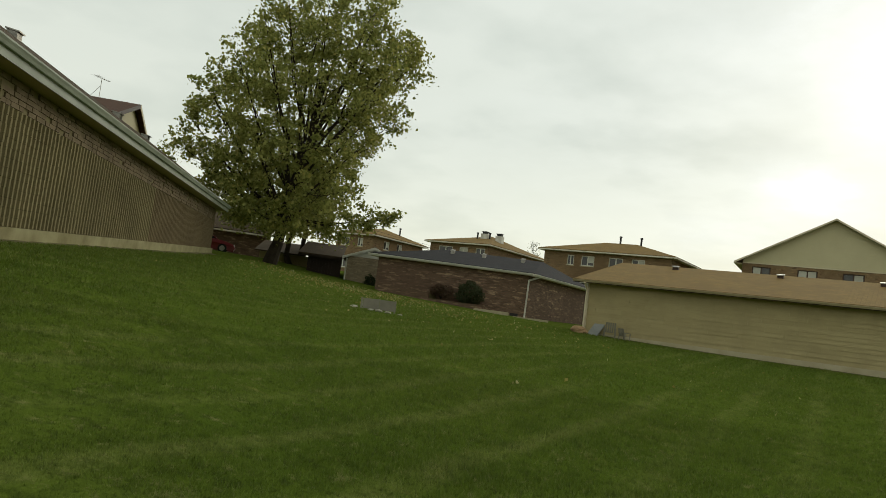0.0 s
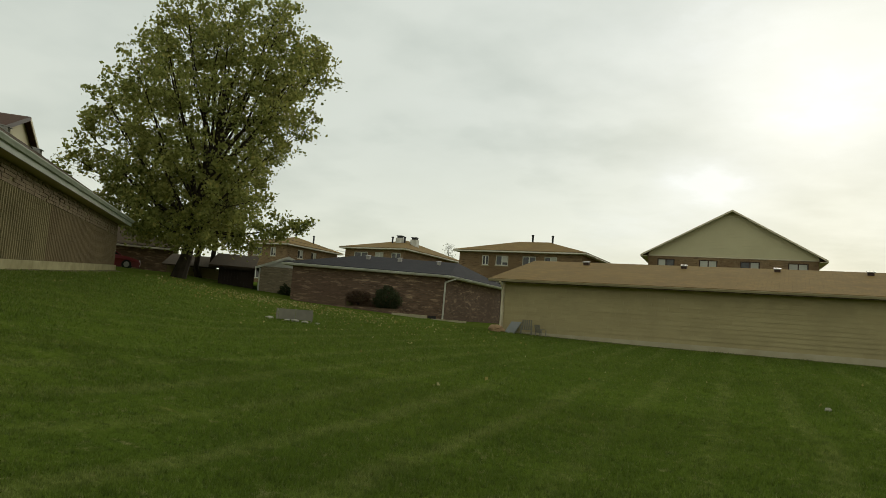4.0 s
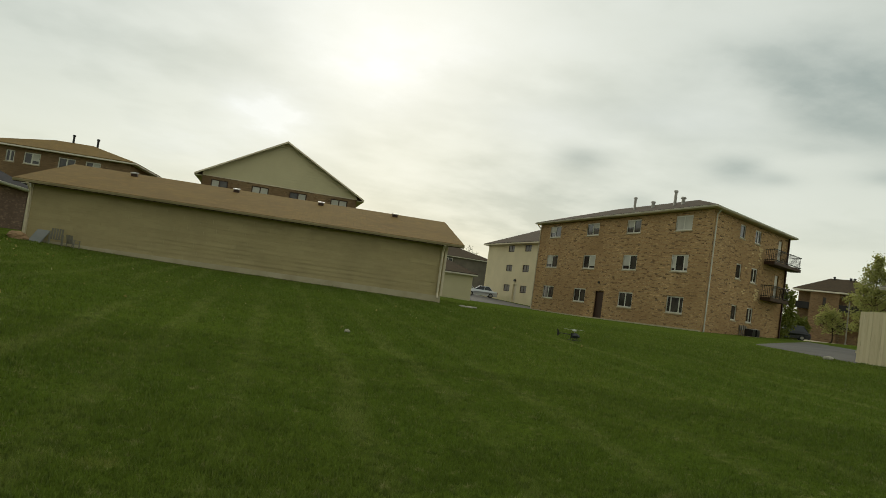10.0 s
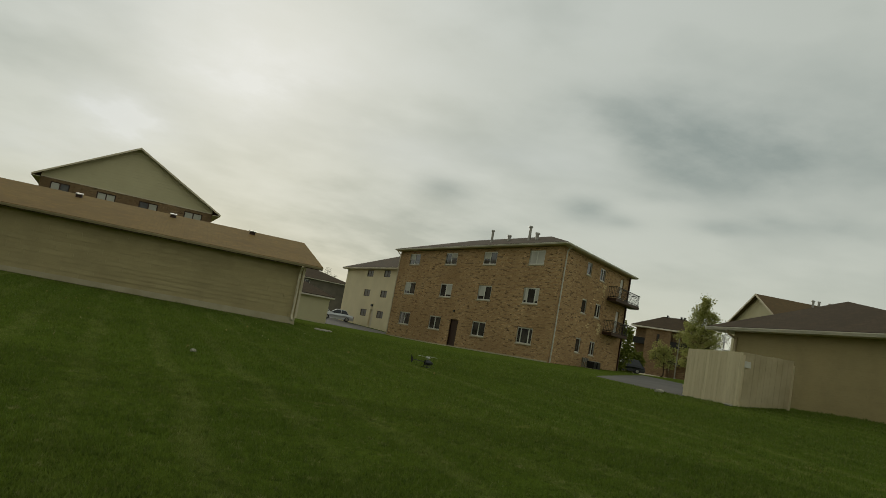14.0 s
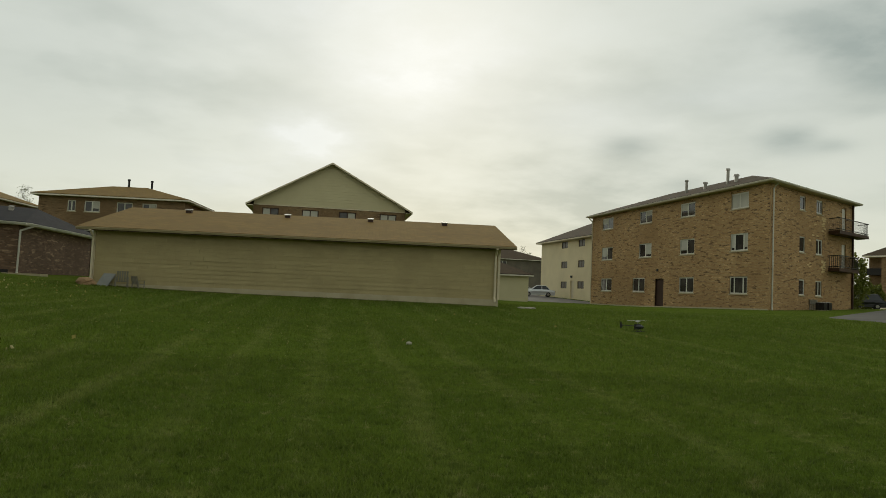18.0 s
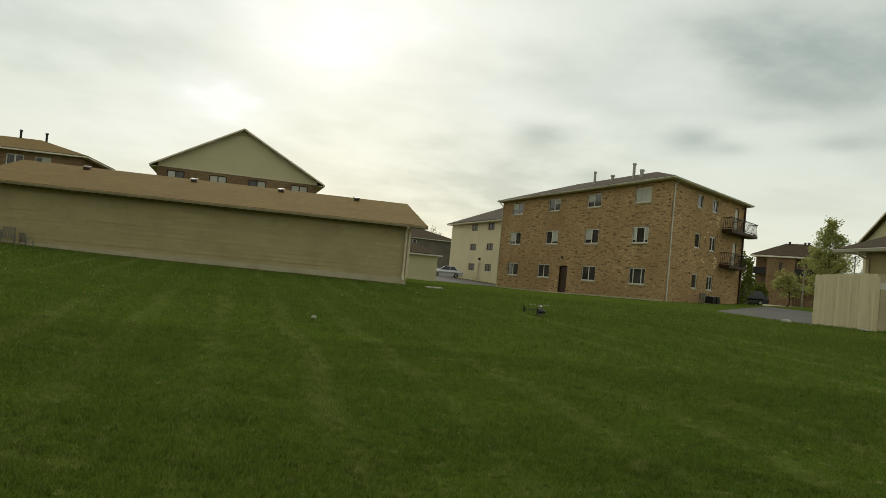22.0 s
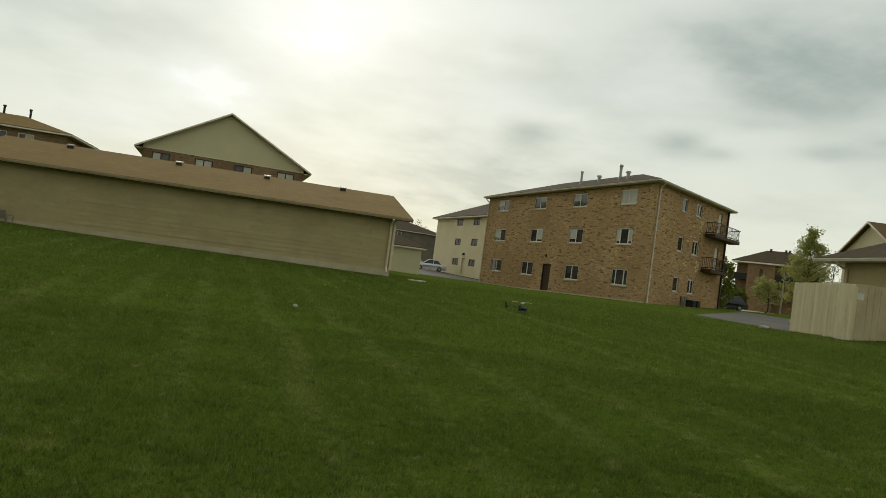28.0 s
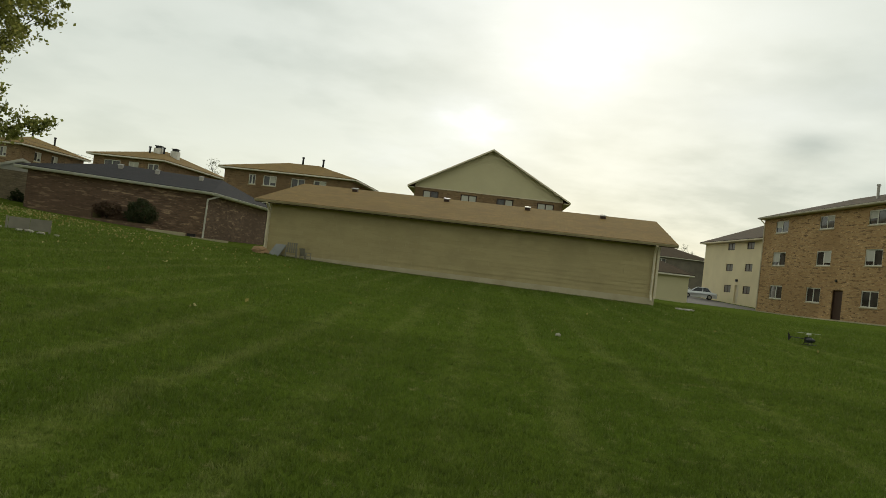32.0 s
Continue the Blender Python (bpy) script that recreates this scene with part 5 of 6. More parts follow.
def far_gable_flats():
    b = thing("far_gabled_building", "cream-gabled apartment building with a brown roof behind the garage", "building")
    m = frame_of((65.0, 61.05), (0.9537, -0.3009), (0.3009, 0.9537))
    # ridge along u to the right, gable at u = 0
    for s in (-1, 1):
        slab_roof("roof_slope", m, [(-0.5, s * 5.5, 9.45), (24, s * 5.5, 9.45), (24, 0, 12.65), (-0.5, 0, 12.65)], 0.1, UMBER_SHINGLE, b)
    bm = bmesh.new()
    v = [bm.verts.new(m @ Vector(q)) for q in ((0, -5, 9.55), (0, 5, 9.55), (0, 0, 12.45), (0.2, -5, 9.55), (0.2, 5, 9.55), (0.2, 0, 12.45))]
    for f in ((0, 1, 2), (3, 5, 4), (0, 3, 4, 1), (1, 4, 5, 2), (2, 5, 3, 0)):
        bm.faces.new([v[i] for i in f])
    bmesh.ops.recalc_face_normals(bm, faces=bm.faces)
    part("gable_wall", bm, GABLE_SIDING, b)
    for s in (-1, 1):
        bm = bmesh.new()
        p = [(-0.56, s * 5.5, 9.23), (-0.56, 0, 12.43), (-0.51, 0, 12.43), (-0.51, s * 5.5, 9.23)]
        hexa(bm, [m @ Vector(q) for q in p] + [m @ Vector((q[0], q[1], q[2] + 0.23)) for q in p])
        bmesh.ops.recalc_face_normals(bm, faces=bm.faces)
        part("barge_board", bm, CREAM, b)
    for a in (-3.6, -1.4):
        window(m, "v", 0, a, a + 1.0, 8.0, 9.3, -1, b, "single", sill=False)
    wall_panel("wall", m, -5, 5, 0, 1, 9.55, [(-3.6, -2.6, 8.0, 9.3), (-1.4, -0.4, 8.0, 9.3)], GABLE_SIDING, b, 0.3, "v", -1)
    wall_panel("wall", m, 0.31, 23.5, -5, 1, 9.55, [], BRICK_BROWN, b, 0.3, "u", -1)
    wall_panel("wall", m, 0.31, 23.5, 5, 1, 9.55, [], BRICK_BROWN, b, 0.3, "u", 1)
    for u in (6.0, 6.7, 8.0):
        pipe_vent(m, u, -0.6, 12.25, 0.7, b, True, 0.14)


far_gable_flats()
hip_flats("far_dark_building", "brown brick flats with a grey-brown roof behind the car park", (24.14, 163.08), (0.9985, 0.0540), (-0.0540, 0.9985), 25, 14, 9.3, 12.0, ((2, 4), (7, 9), (13, 15)), (), z0=1.5, wall=FAR_WALL, roof=BROWN_SHINGLE)


# ---- fence round the bins ----
def fence():
    f = thing("fence", "beige-painted vertical board fence enclosure, stained at the foot", "fence")
    rng = random.Random(7)
    runs = [((20.41, 22.26), (20.27, 19.42)), ((20.27, 19.42), (22.88, 19.53)), ((20.41, 22.26), (23.33, 23.36))]
    for k, (a, b) in enumerate(runs):
        a, b = Vector((*a, 0)), Vector((*b, 0))
        d = (b - a).normalized()
        m = frame_of(a, (d.x, d.y), (-d.y, d.x))
        L = (b - a).length
        n = int(L / 0.145)
        for i in range(n):
            u = i * L / n
            p = m @ Vector((u, 0, 0))
            z = (0.92 + 0.03 * u, 1.0 + 0.1 * u, 0.92 + 0.08 * u)[k]
            top = (2.79 + 0.03 * u, 2.87 + 0.03 * u, 2.72)[k] + rng.uniform(-0.012, 0.012)
            o = rng.uniform(-0.006, 0.006)
            bm = bmesh.new()
            block(bm, u + 0.004, u + L / n - 0.004, -0.012 + o, 0.012 + o, z - 0.06 + rng.uniform(0, 0.03), top, m)
            # the run facing away from the light gets the darker paint
            part("fence_board", bm, FENCE_SHADED if k == 1 else FENCE_PAINT, f)
        for z in (1.3, 2.4):
            bars("fence_rail", m, [(0.02, L - 0.02, 0.02, 0.06, z, z + 0.09)], FENCE_PAINT, f)
        bars("fence_post", m, [(L - 0.05, L + 0.05, -0.03, 0.07, 0.5, 2.78)], FENCE_PAINT, f)
    bars("fence_notice", frame_of((20.27, 19.41), (0.999, 0.042), (-0.042, 0.999)), [(0.05, 0.36, -0.05, -0.035, 2.36, 2.58)], WHITE, f, "small pale notice on the fence")


fence()


def ac_unit(x, y, r):
    """A condenser: louvred case, corner posts, fan guard on top."""
    z = ground_z(x, y) - 0.02
    u = thing("air_conditioner", "dark louvred air-conditioning condenser beside the brick wall", "air conditioner", "condensers by the flats", at=(x, y, z))
    u.rotation_euler = (0, 0, r)
    I = Matrix.Identity(4)
    bars("case", I, [(-0.28, 0.28, -0.28, 0.28, 0.04, 0.56)], DARK_METAL, u)
    for i in range(7):
        bars("louvre", I, [(-0.3, 0.3, -0.305, 0.305, 0.09 + i * 0.066, 0.115 + i * 0.066)], DARK_METAL, u)
    bm = bmesh.new()
    rod(bm, (0, 0, 0.56), (0, 0, 0.6), 0.25, 0.22, 16)
    part("fan_guard", bm, GREY_METAL, u)
    bars("pad", I, [(-0.36, 0.36, -0.36, 0.36, -0.05, 0.04)], PALE_CONCRETE, u)


for q in ((34.34, 47.64), (35.04, 48.09)):
    ac_unit(*q, 0.581)


def meters():
    m = frame_of((28.69, 44.99), (-0.0858, 0.9963), (0.8412, 0.5407))
    g = thing("meter_bank", "grey pipes and meters on the brick wall", "meter")
    for i in range(4):
        v = 7.0 + i * 0.35
        bm = bmesh.new()
        rod(bm, m @ Vector((0.42, v, 1.2)), m @ Vector((0.42, v, 2.0)), 0.04)
        part("pipe", bm, GREY_METAL, g)
        bars("meter", m, [(0.32, 0.495, v - 0.1, v + 0.1, 1.65, 1.95)], GREY_METAL, g)
    rng = random.Random(21)
    for v0, z0, n, sz in ((9.4, 4.6, 14, 0.55), (9.4, 7.7, 14, 0.55), (7.6, 6.9, 4, 0.7), (7.0, 4.4, 3, 0.5)):
        for k in range(n):
            v, z = v0 + rng.uniform(-sz, sz) * (0.5 if n > 9 else 1.0), z0 + rng.uniform(-sz, sz)
            bars("wall_patch", m, [(0.488, 0.499, v - 0.19, v + 0.19, z - 0.05, z + 0.05)], PATCH, g, "pale replaced brick")


meters()


# ---- stones ----
def lump(name, label, category, p, size, material, seed, squash=0.6, group=""):
    """An irregular stone sunk a little into the ground."""
    bm = bmesh.new()
    bmesh.ops.create_icosphere(bm, subdivisions=3, radius=1)
    o = Vector((seed * 3.7, seed * 1.3, 0))
    for v in bm.verts:
        n = noise.noise(v.co * 1.1 + o) * 0.35 + noise.noise(v.co * 2.7 + o) * 0.15
        v.co = Vector((v.co.x * 1.15, v.co.y, v.co.z * squash)) * (1 + n) * size
    z = ground_z(p[0], p[1]) + size * squash * 0.55
    ob = part(name, bm, material)
    ob.location = (p[0], p[1], z if len(p) < 3 else p[2])
    ob.rotation_euler = (0, 0, seed)
    return tagged(ob, label, category, group)


lump("stone", "pale broken stone lying on the lawn", "stone", (1.55, 14.44), 0.06, STONE, 1, group="stones on the lawn")
lump("white_rock", "whitish rock at the edge of the driveway", "rock", (19.23, 22.21), 0.15, STONE, 2)
lump("boulder", "rounded brown boulder at the garage corner", "boulder", (-10.30, 32.87), 0.34, BOULDER, 3)
for i, q in enumerate(((-13.19, 19.01), (-12.66, 19.18), (-12.44, 19.30), (-12.17, 19.41), (-11.88, 19.67))):
    lump("stone", "pale stone set before the low concrete bench", "stone", q, (0.10, 0.08, 0.11, 0.09, 0.07)[i], STONE, 10 + i, 0.5, "stones by the bench")
for i, q in enumerate(((8.34, 31.77), (8.79, 31.66), (8.53, 31.47))):
    lump("stone", "flat pale stone by the downspout", "stone", q, 0.16, STONE, 20 + i, 0.3, "stones by the downspout")
lump("stone", "flat pale stone by the fence", "stone", (19.87, 19.42), 0.14, STONE, 33, 0.35)


# ---- bench, leaning board and chairs ----
def low_bench():
    m = frame_of((-13.06, 19.24), (0.8415, 0.5402), (-0.5402, 0.8415))
    z = ground_z(-12.61, 19.53)
    b = thing("bench", "low weathered grey bench seen from behind", "bench")
    for u in (0.0, 0.52):
        bars("back_panel", m, [(u + 0.03, u + 0.50, 0, 0.05, z + 0.05, z + 0.37)], GREY_WOOD, b)
    for u in (-0.04, 0.49, 1.02):
        bars("post", m, [(u, u + 0.05, -0.02, 0.3, z - 0.04, z + 0.38)], GREY_WOOD, b)
    bars("seat", m, [(0.0, 1.02, 0.05, 0.34, z + 0.12, z + 0.15)], GREY_WOOD, b)


low_bench()
GA = frame_of((-10.27, 33.62), (0.9979, -0.0645), (0.0645, 0.9979))


def leaning_board():
    bm = bmesh.new()
    p = [(0.36, -0.62, 0.95), (0.85, -0.62, 0.95), (1.03, -0.08, 1.56), (0.54, -0.08, 1.56)]
    hexa(bm, [GA @ Vector(q) for q in p] + [GA @ Vector((q[0] - 0.01, q[1] - 0.02, q[2] + 0.03)) for q in p])
    bmesh.ops.recalc_face_normals(bm, faces=bm.faces)
    tagged(part("board", bm, BOARD_GREY), "grey board leaning on the garage wall", "board")


leaning_board()


def garden_chair(u, v, z, turn, size, label):
    """A slatted garden chair: seat and back slats, arms, legs."""
    c = thing("garden_chair", label, "chair", "chairs by the garage")
    c.matrix_basis = Matrix.Translation(GA @ Vector((u, v, z))) @ pose(0, 0, 0, 0, 0, turn) @ Matrix.Scale(size, 4)
    I = Matrix.Identity(4)
    for i in range(5):
        bars("seat_slat", I, [(-0.24, 0.24, -0.22 + i * 0.09, -0.15 + i * 0.09, 0.34, 0.365)], GREY_WOOD, c)
    for i in range(5):
        x = -0.23 + i * 0.1
        bm = bmesh.new()
        hexa(bm, [Vector(q) for q in ((x, 0.22, 0.36), (x + 0.07, 0.22, 0.36), (x + 0.07, 0.245, 0.36), (x, 0.245, 0.36), (x, 0.36, 0.82), (x + 0.07, 0.36, 0.82), (x + 0.07, 0.385, 0.82), (x, 0.385, 0.82))])
        part("back_slat", bm, GREY_WOOD, c)
    for x in (-0.27, 0.24):
        bars("arm", I, [(x, x + 0.04, -0.24, 0.28, 0.54, 0.57)], GREY_WOOD, c)
        for y in (-0.22, 0.2):
            bars("leg", I, [(x, x + 0.04, y, y + 0.04, 0, 0.54)], GREY_WOOD, c)


garden_chair(1.42, -0.5, 0.93, 200, 0.95, "weathered grey slatted garden chair by the garage wall")
garden_chair(2.12, -0.5, 0.92, 150, 0.72, "small weathered grey garden chair standing askew by the garage")


# ---- brick planter, shrubs and pads before the brick garage ----
GC = frame_of((-16.0, 40.36), (-0.8803, -0.4744), (0.0013, 1.0))


def planter():
    p = thing("planter", "low red brick planter along the brick garage", "planter")
    wall_panel("wall", GC, 2.0, 5.2, -1.1, 0.8, 1.82, [], BRICK_RED, p, 0.2, "u", -1)
    wall_panel("wall", GC, 5.2, 8.1, -1.1, 0.8, 2.22, [], BRICK_RED, p, 0.2, "u", -1)
    wall_panel("wall", GC, -0.89, -0.05, 2.0, 0.8, 1.82, [], BRICK_RED, p, 0.2, "v", -1)
    bars("soil", GC, [(2.21, 5.2, -0.89, -0.05, 1.4, 1.7)], SOIL, p)
    bars("soil", GC, [(5.21, 8.0, -0.89, -0.05, 1.4, 2.1)], SOIL, p)


planter()
for u0, u1, v0, v1, h, lab in ((0.5, 2.1, -2.0, -1.0, 0.14, "pale concrete slab before the brick garage"), (-1.6, 0.1, -1.4, -0.4, 0.08, "pale concrete splash pad under the downspout")):
    q = GC @ Vector(((u0 + u1) / 2, (v0 + v1) / 2, 0))
    z = ground_z(q.x, q.y)
    tagged(bars("concrete_pad", GC, [(u0, u1, v0, v1, z - 0.3, z + h)], PALE_CONCRETE, None), lab, "pad")
tagged(bars("foundation_vent", GC, [(0.35, 0.8, -0.05, -0.002, 1.35, 1.6)], DARK_METAL, None), "small dark vent grille low in the brick wall", "vent")


def soil_strip(a, d, n, length, wide, label):
    """Bare earth along the foot of a wall."""
    a, d, n = Vector(a), Vector(d), Vector(n)
    bm = bmesh.new()
    rows = []
    for i in range(int(length / 0.49) + 1):
        p = a + d * (i * 0.49)
        w = wide + wide * 2.0 * noise.noise(Vector((i * 0.6, 2.0 + length, 0)))
        rows.append([bm.verts.new((*(p + n * k), ground_z(*(p + n * k)) + z)) for k, z in ((-0.6, 0.05), (-0.1, 0.045), (w * 0.5, 0.02), (0.05 + w, -0.03))])
    for r0, r1 in zip(rows, rows[1:]):
        for j in range(3):
            bm.faces.new((r0[j], r0[j + 1], r1[j + 1], r1[j]))
    bmesh.ops.recalc_face_normals(bm, faces=bm.faces)
    tagged(part("bare_soil", bm, SOIL), label, "soil", kind="structure")


soil_strip((-9.62, 0.73), (-0.581, 0.814), (0.814, 0.581), 34, 0.45, "strip of bare brown soil along the ribbed wall")
soil_strip((-10.29, 33.62), (0.9979, -0.0645), (-0.0645, -0.9979), 17.7, 0.12, "thin strip of dry soil along the tan garage")


def leaves_mesh(name, points, size, material, parent, label="", seed=1, jitter=0.4):
    """Many small folded leaves at the given points, one mesh."""
    rs = np.random.RandomState(seed)
    n = len(points)
    P = np.asarray(points)
    s = size * (1 + jitter * rs.uniform(-1, 1, n))[:, None]
    a = rs.normal(size=(n, 3))
    a /= np.linalg.norm(a, axis=1)[:, None]
    b = rs.normal(size=(n, 3))
    b -= (b * a).sum(1)[:, None] * a
    b /= np.linalg.norm(b, axis=1)[:, None]
    c = np.cross(a, b)
    tip, tail, l, r = P + a * s * 0.6, P - a * s * 0.5, P + b * s * 0.42 + c * s * 0.12, P - b * s * 0.42 + c * s * 0.12
    V = np.stack([tail, r, tip, l], 1).reshape(-1, 3)
    F = np.arange(4 * n).reshape(n, 4)
    me = bpy.data.meshes.new(name)
    me.from_pydata(V.tolist(), [], F.tolist())
    me.materials.append(material)
    ob = new(name, me)
    ob.parent = parent
    return tagged(ob, label, kind="stuff")


def shrub(name, label, x, y, z, rx, h, material, seed, n=2600, leaf=0.085):
    s = thing(name, label, "shrub")
    rs = np.random.RandomState(seed)
    bm = bmesh.new()
    for i in range(7):
        a = rs.uniform(0, math.tau)
        rod(bm, (x, y, z - 0.1), (x + rx * 0.7 * math.cos(a), y + rx * 0.7 * math.sin(a), z + h * rs.uniform(0.5, 0.9)), 0.025, 0.008, 5)
    part("stems", bm, BARK, s)
    d = rs.normal(size=(n, 3))
    d /= np.linalg.norm(d, axis=1)[:, None]
    lob = 1 + 0.25 * np.sin(d[:, 0] * 5 + seed) * np.cos(d[:, 1] * 4 + d[:, 2] * 6)
    r = rs.uniform(0.45, 1.0, n) ** 0.5 * lob
    P = np.stack([x + d[:, 0] * rx * r, y + d[:, 1] * rx * r, z + h * 0.5 + d[:, 2] * h * 0.52 * r], 1)
    leaves_mesh("foliage", P, leaf, material, s, seed=seed)


p = GC @ Vector((3.0, -0.6, 0))
shrub("shrub", "dark rounded evergreen shrub in the brick planter", p.x, p.y, 1.7, 0.8, 1.35, LEAF_DARK, 3, 3600)
p = GC @ Vector((4.7, -0.55, 0))
shrub("shrub", "low reddish shrub in the brick planter", p.x, p.y, 2.0, 0.72, 0.72, LEAF_RED, 5, 1400)
p = sm @ Vector((1.6, -0.5, 0))
shrub("shrub", "small dark shrub against the shed wall", p.x, p.y, 2.0, 0.38, 0.85, LEAF_DARK, 9, 900)
for i, (az, D, rx, h, mat) in enumerate(((37.6, 88, 1.6, 5.6, LEAF_YOUNG), (38.5, 106, 2.0, 3.2, LEAF_YOUNG))):
    x, y = D * math.sin(radians(az)), D * math.cos(radians(az))
    shrub("hedge_shrub", "tall leafy bush beside the street", x, y, ground_z(x, y), rx, h, mat, 20 + i, 2600, 0.26)


# ---- trees ----
def tree(name, label, x, y, height, profile, seed, leaf, limbs, leaf_n, trunk_r, material=LEAF, bare=2.0, extra=(), drift=(0, 0)):
    """A tapered trunk, limbs that fork, and clumps of small leaves round the twigs. profile: (height share, radius)."""
    t = thing(name, label, "tree")
    rs = np.random.RandomState(seed)
    z0 = ground_z(x, y) - 0.1
    base = Vector((x, y, z0))

    def radius(f):
        return float(np.interp(f, [p[0] for p in profile], [p[1] for p in profile]))
    bm = bmesh.new()
    prev, n = base, 10
    spine = [base]
    for i in range(1, n + 1):
        f = i / n
        q = base + Vector((0.25 * math.sin(3 * f + seed) + drift[0] * f, 0.25 * math.cos(2.3 * f + seed) - 0.25 + drift[1] * f, height * 0.93 * f))
        r0, r1 = trunk_r * (1 - 0.93 * ((i - 1) / n)) * (1.25 if i == 1 else 1), trunk_r * (1 - 0.93 * f)
        rod(bm, prev, q, r0, r1, 10)
        spine.append(q)
        prev = q
    part("trunk", bm, BARK, t)
    ends = []
    for k in range(limbs):
        f = bare / height + (0.97 - bare / height) * ((k + rs.uniform(0, 1)) / limbs)
        a = k * 2.399 + rs.uniform(-0.4, 0.4)
        i = min(int(f * n / 0.93), n - 1)
        start = spine[i].lerp(spine[i + 1], min(1.0, max(0.0, f * n / 0.93 - i)))
        R = radius(min(1.0, f + 0.12)) * rs.uniform(0.75, 1.08)
        lift = R * rs.uniform(0.35, 0.8)
        end = Vector((x + drift[0] * f + R * math.cos(a), y + drift[1] * f + R * math.sin(a), min(start.z + lift, z0 + height)))
        ends.append((start, end, trunk_r * 0.30 * (1 - f) + 0.025))
    for dx, dy, dz, f in extra:
        i = int(f * n)
        ends.append((spine[i], Vector((x + dx, y + dy, z0 + dz)), trunk_r * 0.22))
    twigs = []
    for start, end, r in ends:
        bm = bmesh.new()
        mid = start.lerp(end, 0.5) + Vector((rs.uniform(-0.3, 0.3), rs.uniform(-0.3, 0.3), rs.uniform(-0.4, 0.1)))
        rod(bm, start, mid, r, r * 0.65, 6), rod(bm, mid, end, r * 0.65, 0.012, 6)
        L = (end - start).length
        for j in range(int(4 + L * 2.0)):
            s = rs.uniform(0.25, 1.0)
            p = start.lerp(mid, s * 2) if s < 0.5 else mid.lerp(end, s * 2 - 1)
            d = Vector(rs.normal(size=3)) * 0.5 * (0.5 + 0.25 * L) * 0.8 + Vector((0, 0, 0.15))
            rod(bm, p, p + d, 0.02, 0.006, 4)
            twigs.append((p + d * 0.75, p + d))
        twigs.append((mid.lerp(end, 0.85), end))
        part("limb", bm, BARK, t)
    per = max(1, leaf_n // len(twigs))
    pts = []
    for a, b in twigs:
        m = int(per * rs.uniform(0.5, 1.5))
        w = rs.uniform(0.8, 1.7) * leaf
        q = np.array(a)[None] + (np.array(b) - np.array(a))[None] * rs.uniform(0, 1.15, (m, 1)) + rs.normal(scale=w, size=(m, 3)) * np.array([1, 1, 0.8])
        pts.append(q)
    leaves_mesh("crown", np.concatenate(pts), leaf, material, t, "olive-green leaves with pale gaps", seed)
    return t


# the poplar's crown, lobe by lobe: across, height above the foot, radius
LOBES = ((4.6, 17.2, 1.0), (4.1, 16.0, 1.5), (1.5, 16.0, 1.6), (-0.9, 15.4, 1.5), (6.2, 14.7, 1.6), (7.4, 13.9, 1.1), (-2.2, 13.7, 1.5), (0.6, 13.4, 2.3), (3.7, 13.4, 2.3), (5.2, 12.2, 1.8),
         (-3.3, 11.3, 1.6), (-1.1, 10.9, 2.3), (2.1, 10.4, 2.5), (4.4, 9.9, 1.9), (6.5, 9.9, 1.1), (-4.2, 8.9, 1.6), (-6.2, 8.0, 1.2), (-5.6, 6.2, 1.3), (-1.7, 8.0, 2.0),
         (1.1, 7.2, 2.3), (3.7, 7.1, 1.9), (-0.9, 5.4, 1.8), (2.4, 4.4, 2.2), (-2.8, 4.1, 1.5), (5.5, 3.6, 1.1), (7.0, 3.9, 0.75), (0.6, 2.9, 1.6), (3.6, 2.8, 1.3), (-3.6, 6.0, 1.4), (-1.5, 3.2, 1.4), (-4.2, 4.6, 1.0))


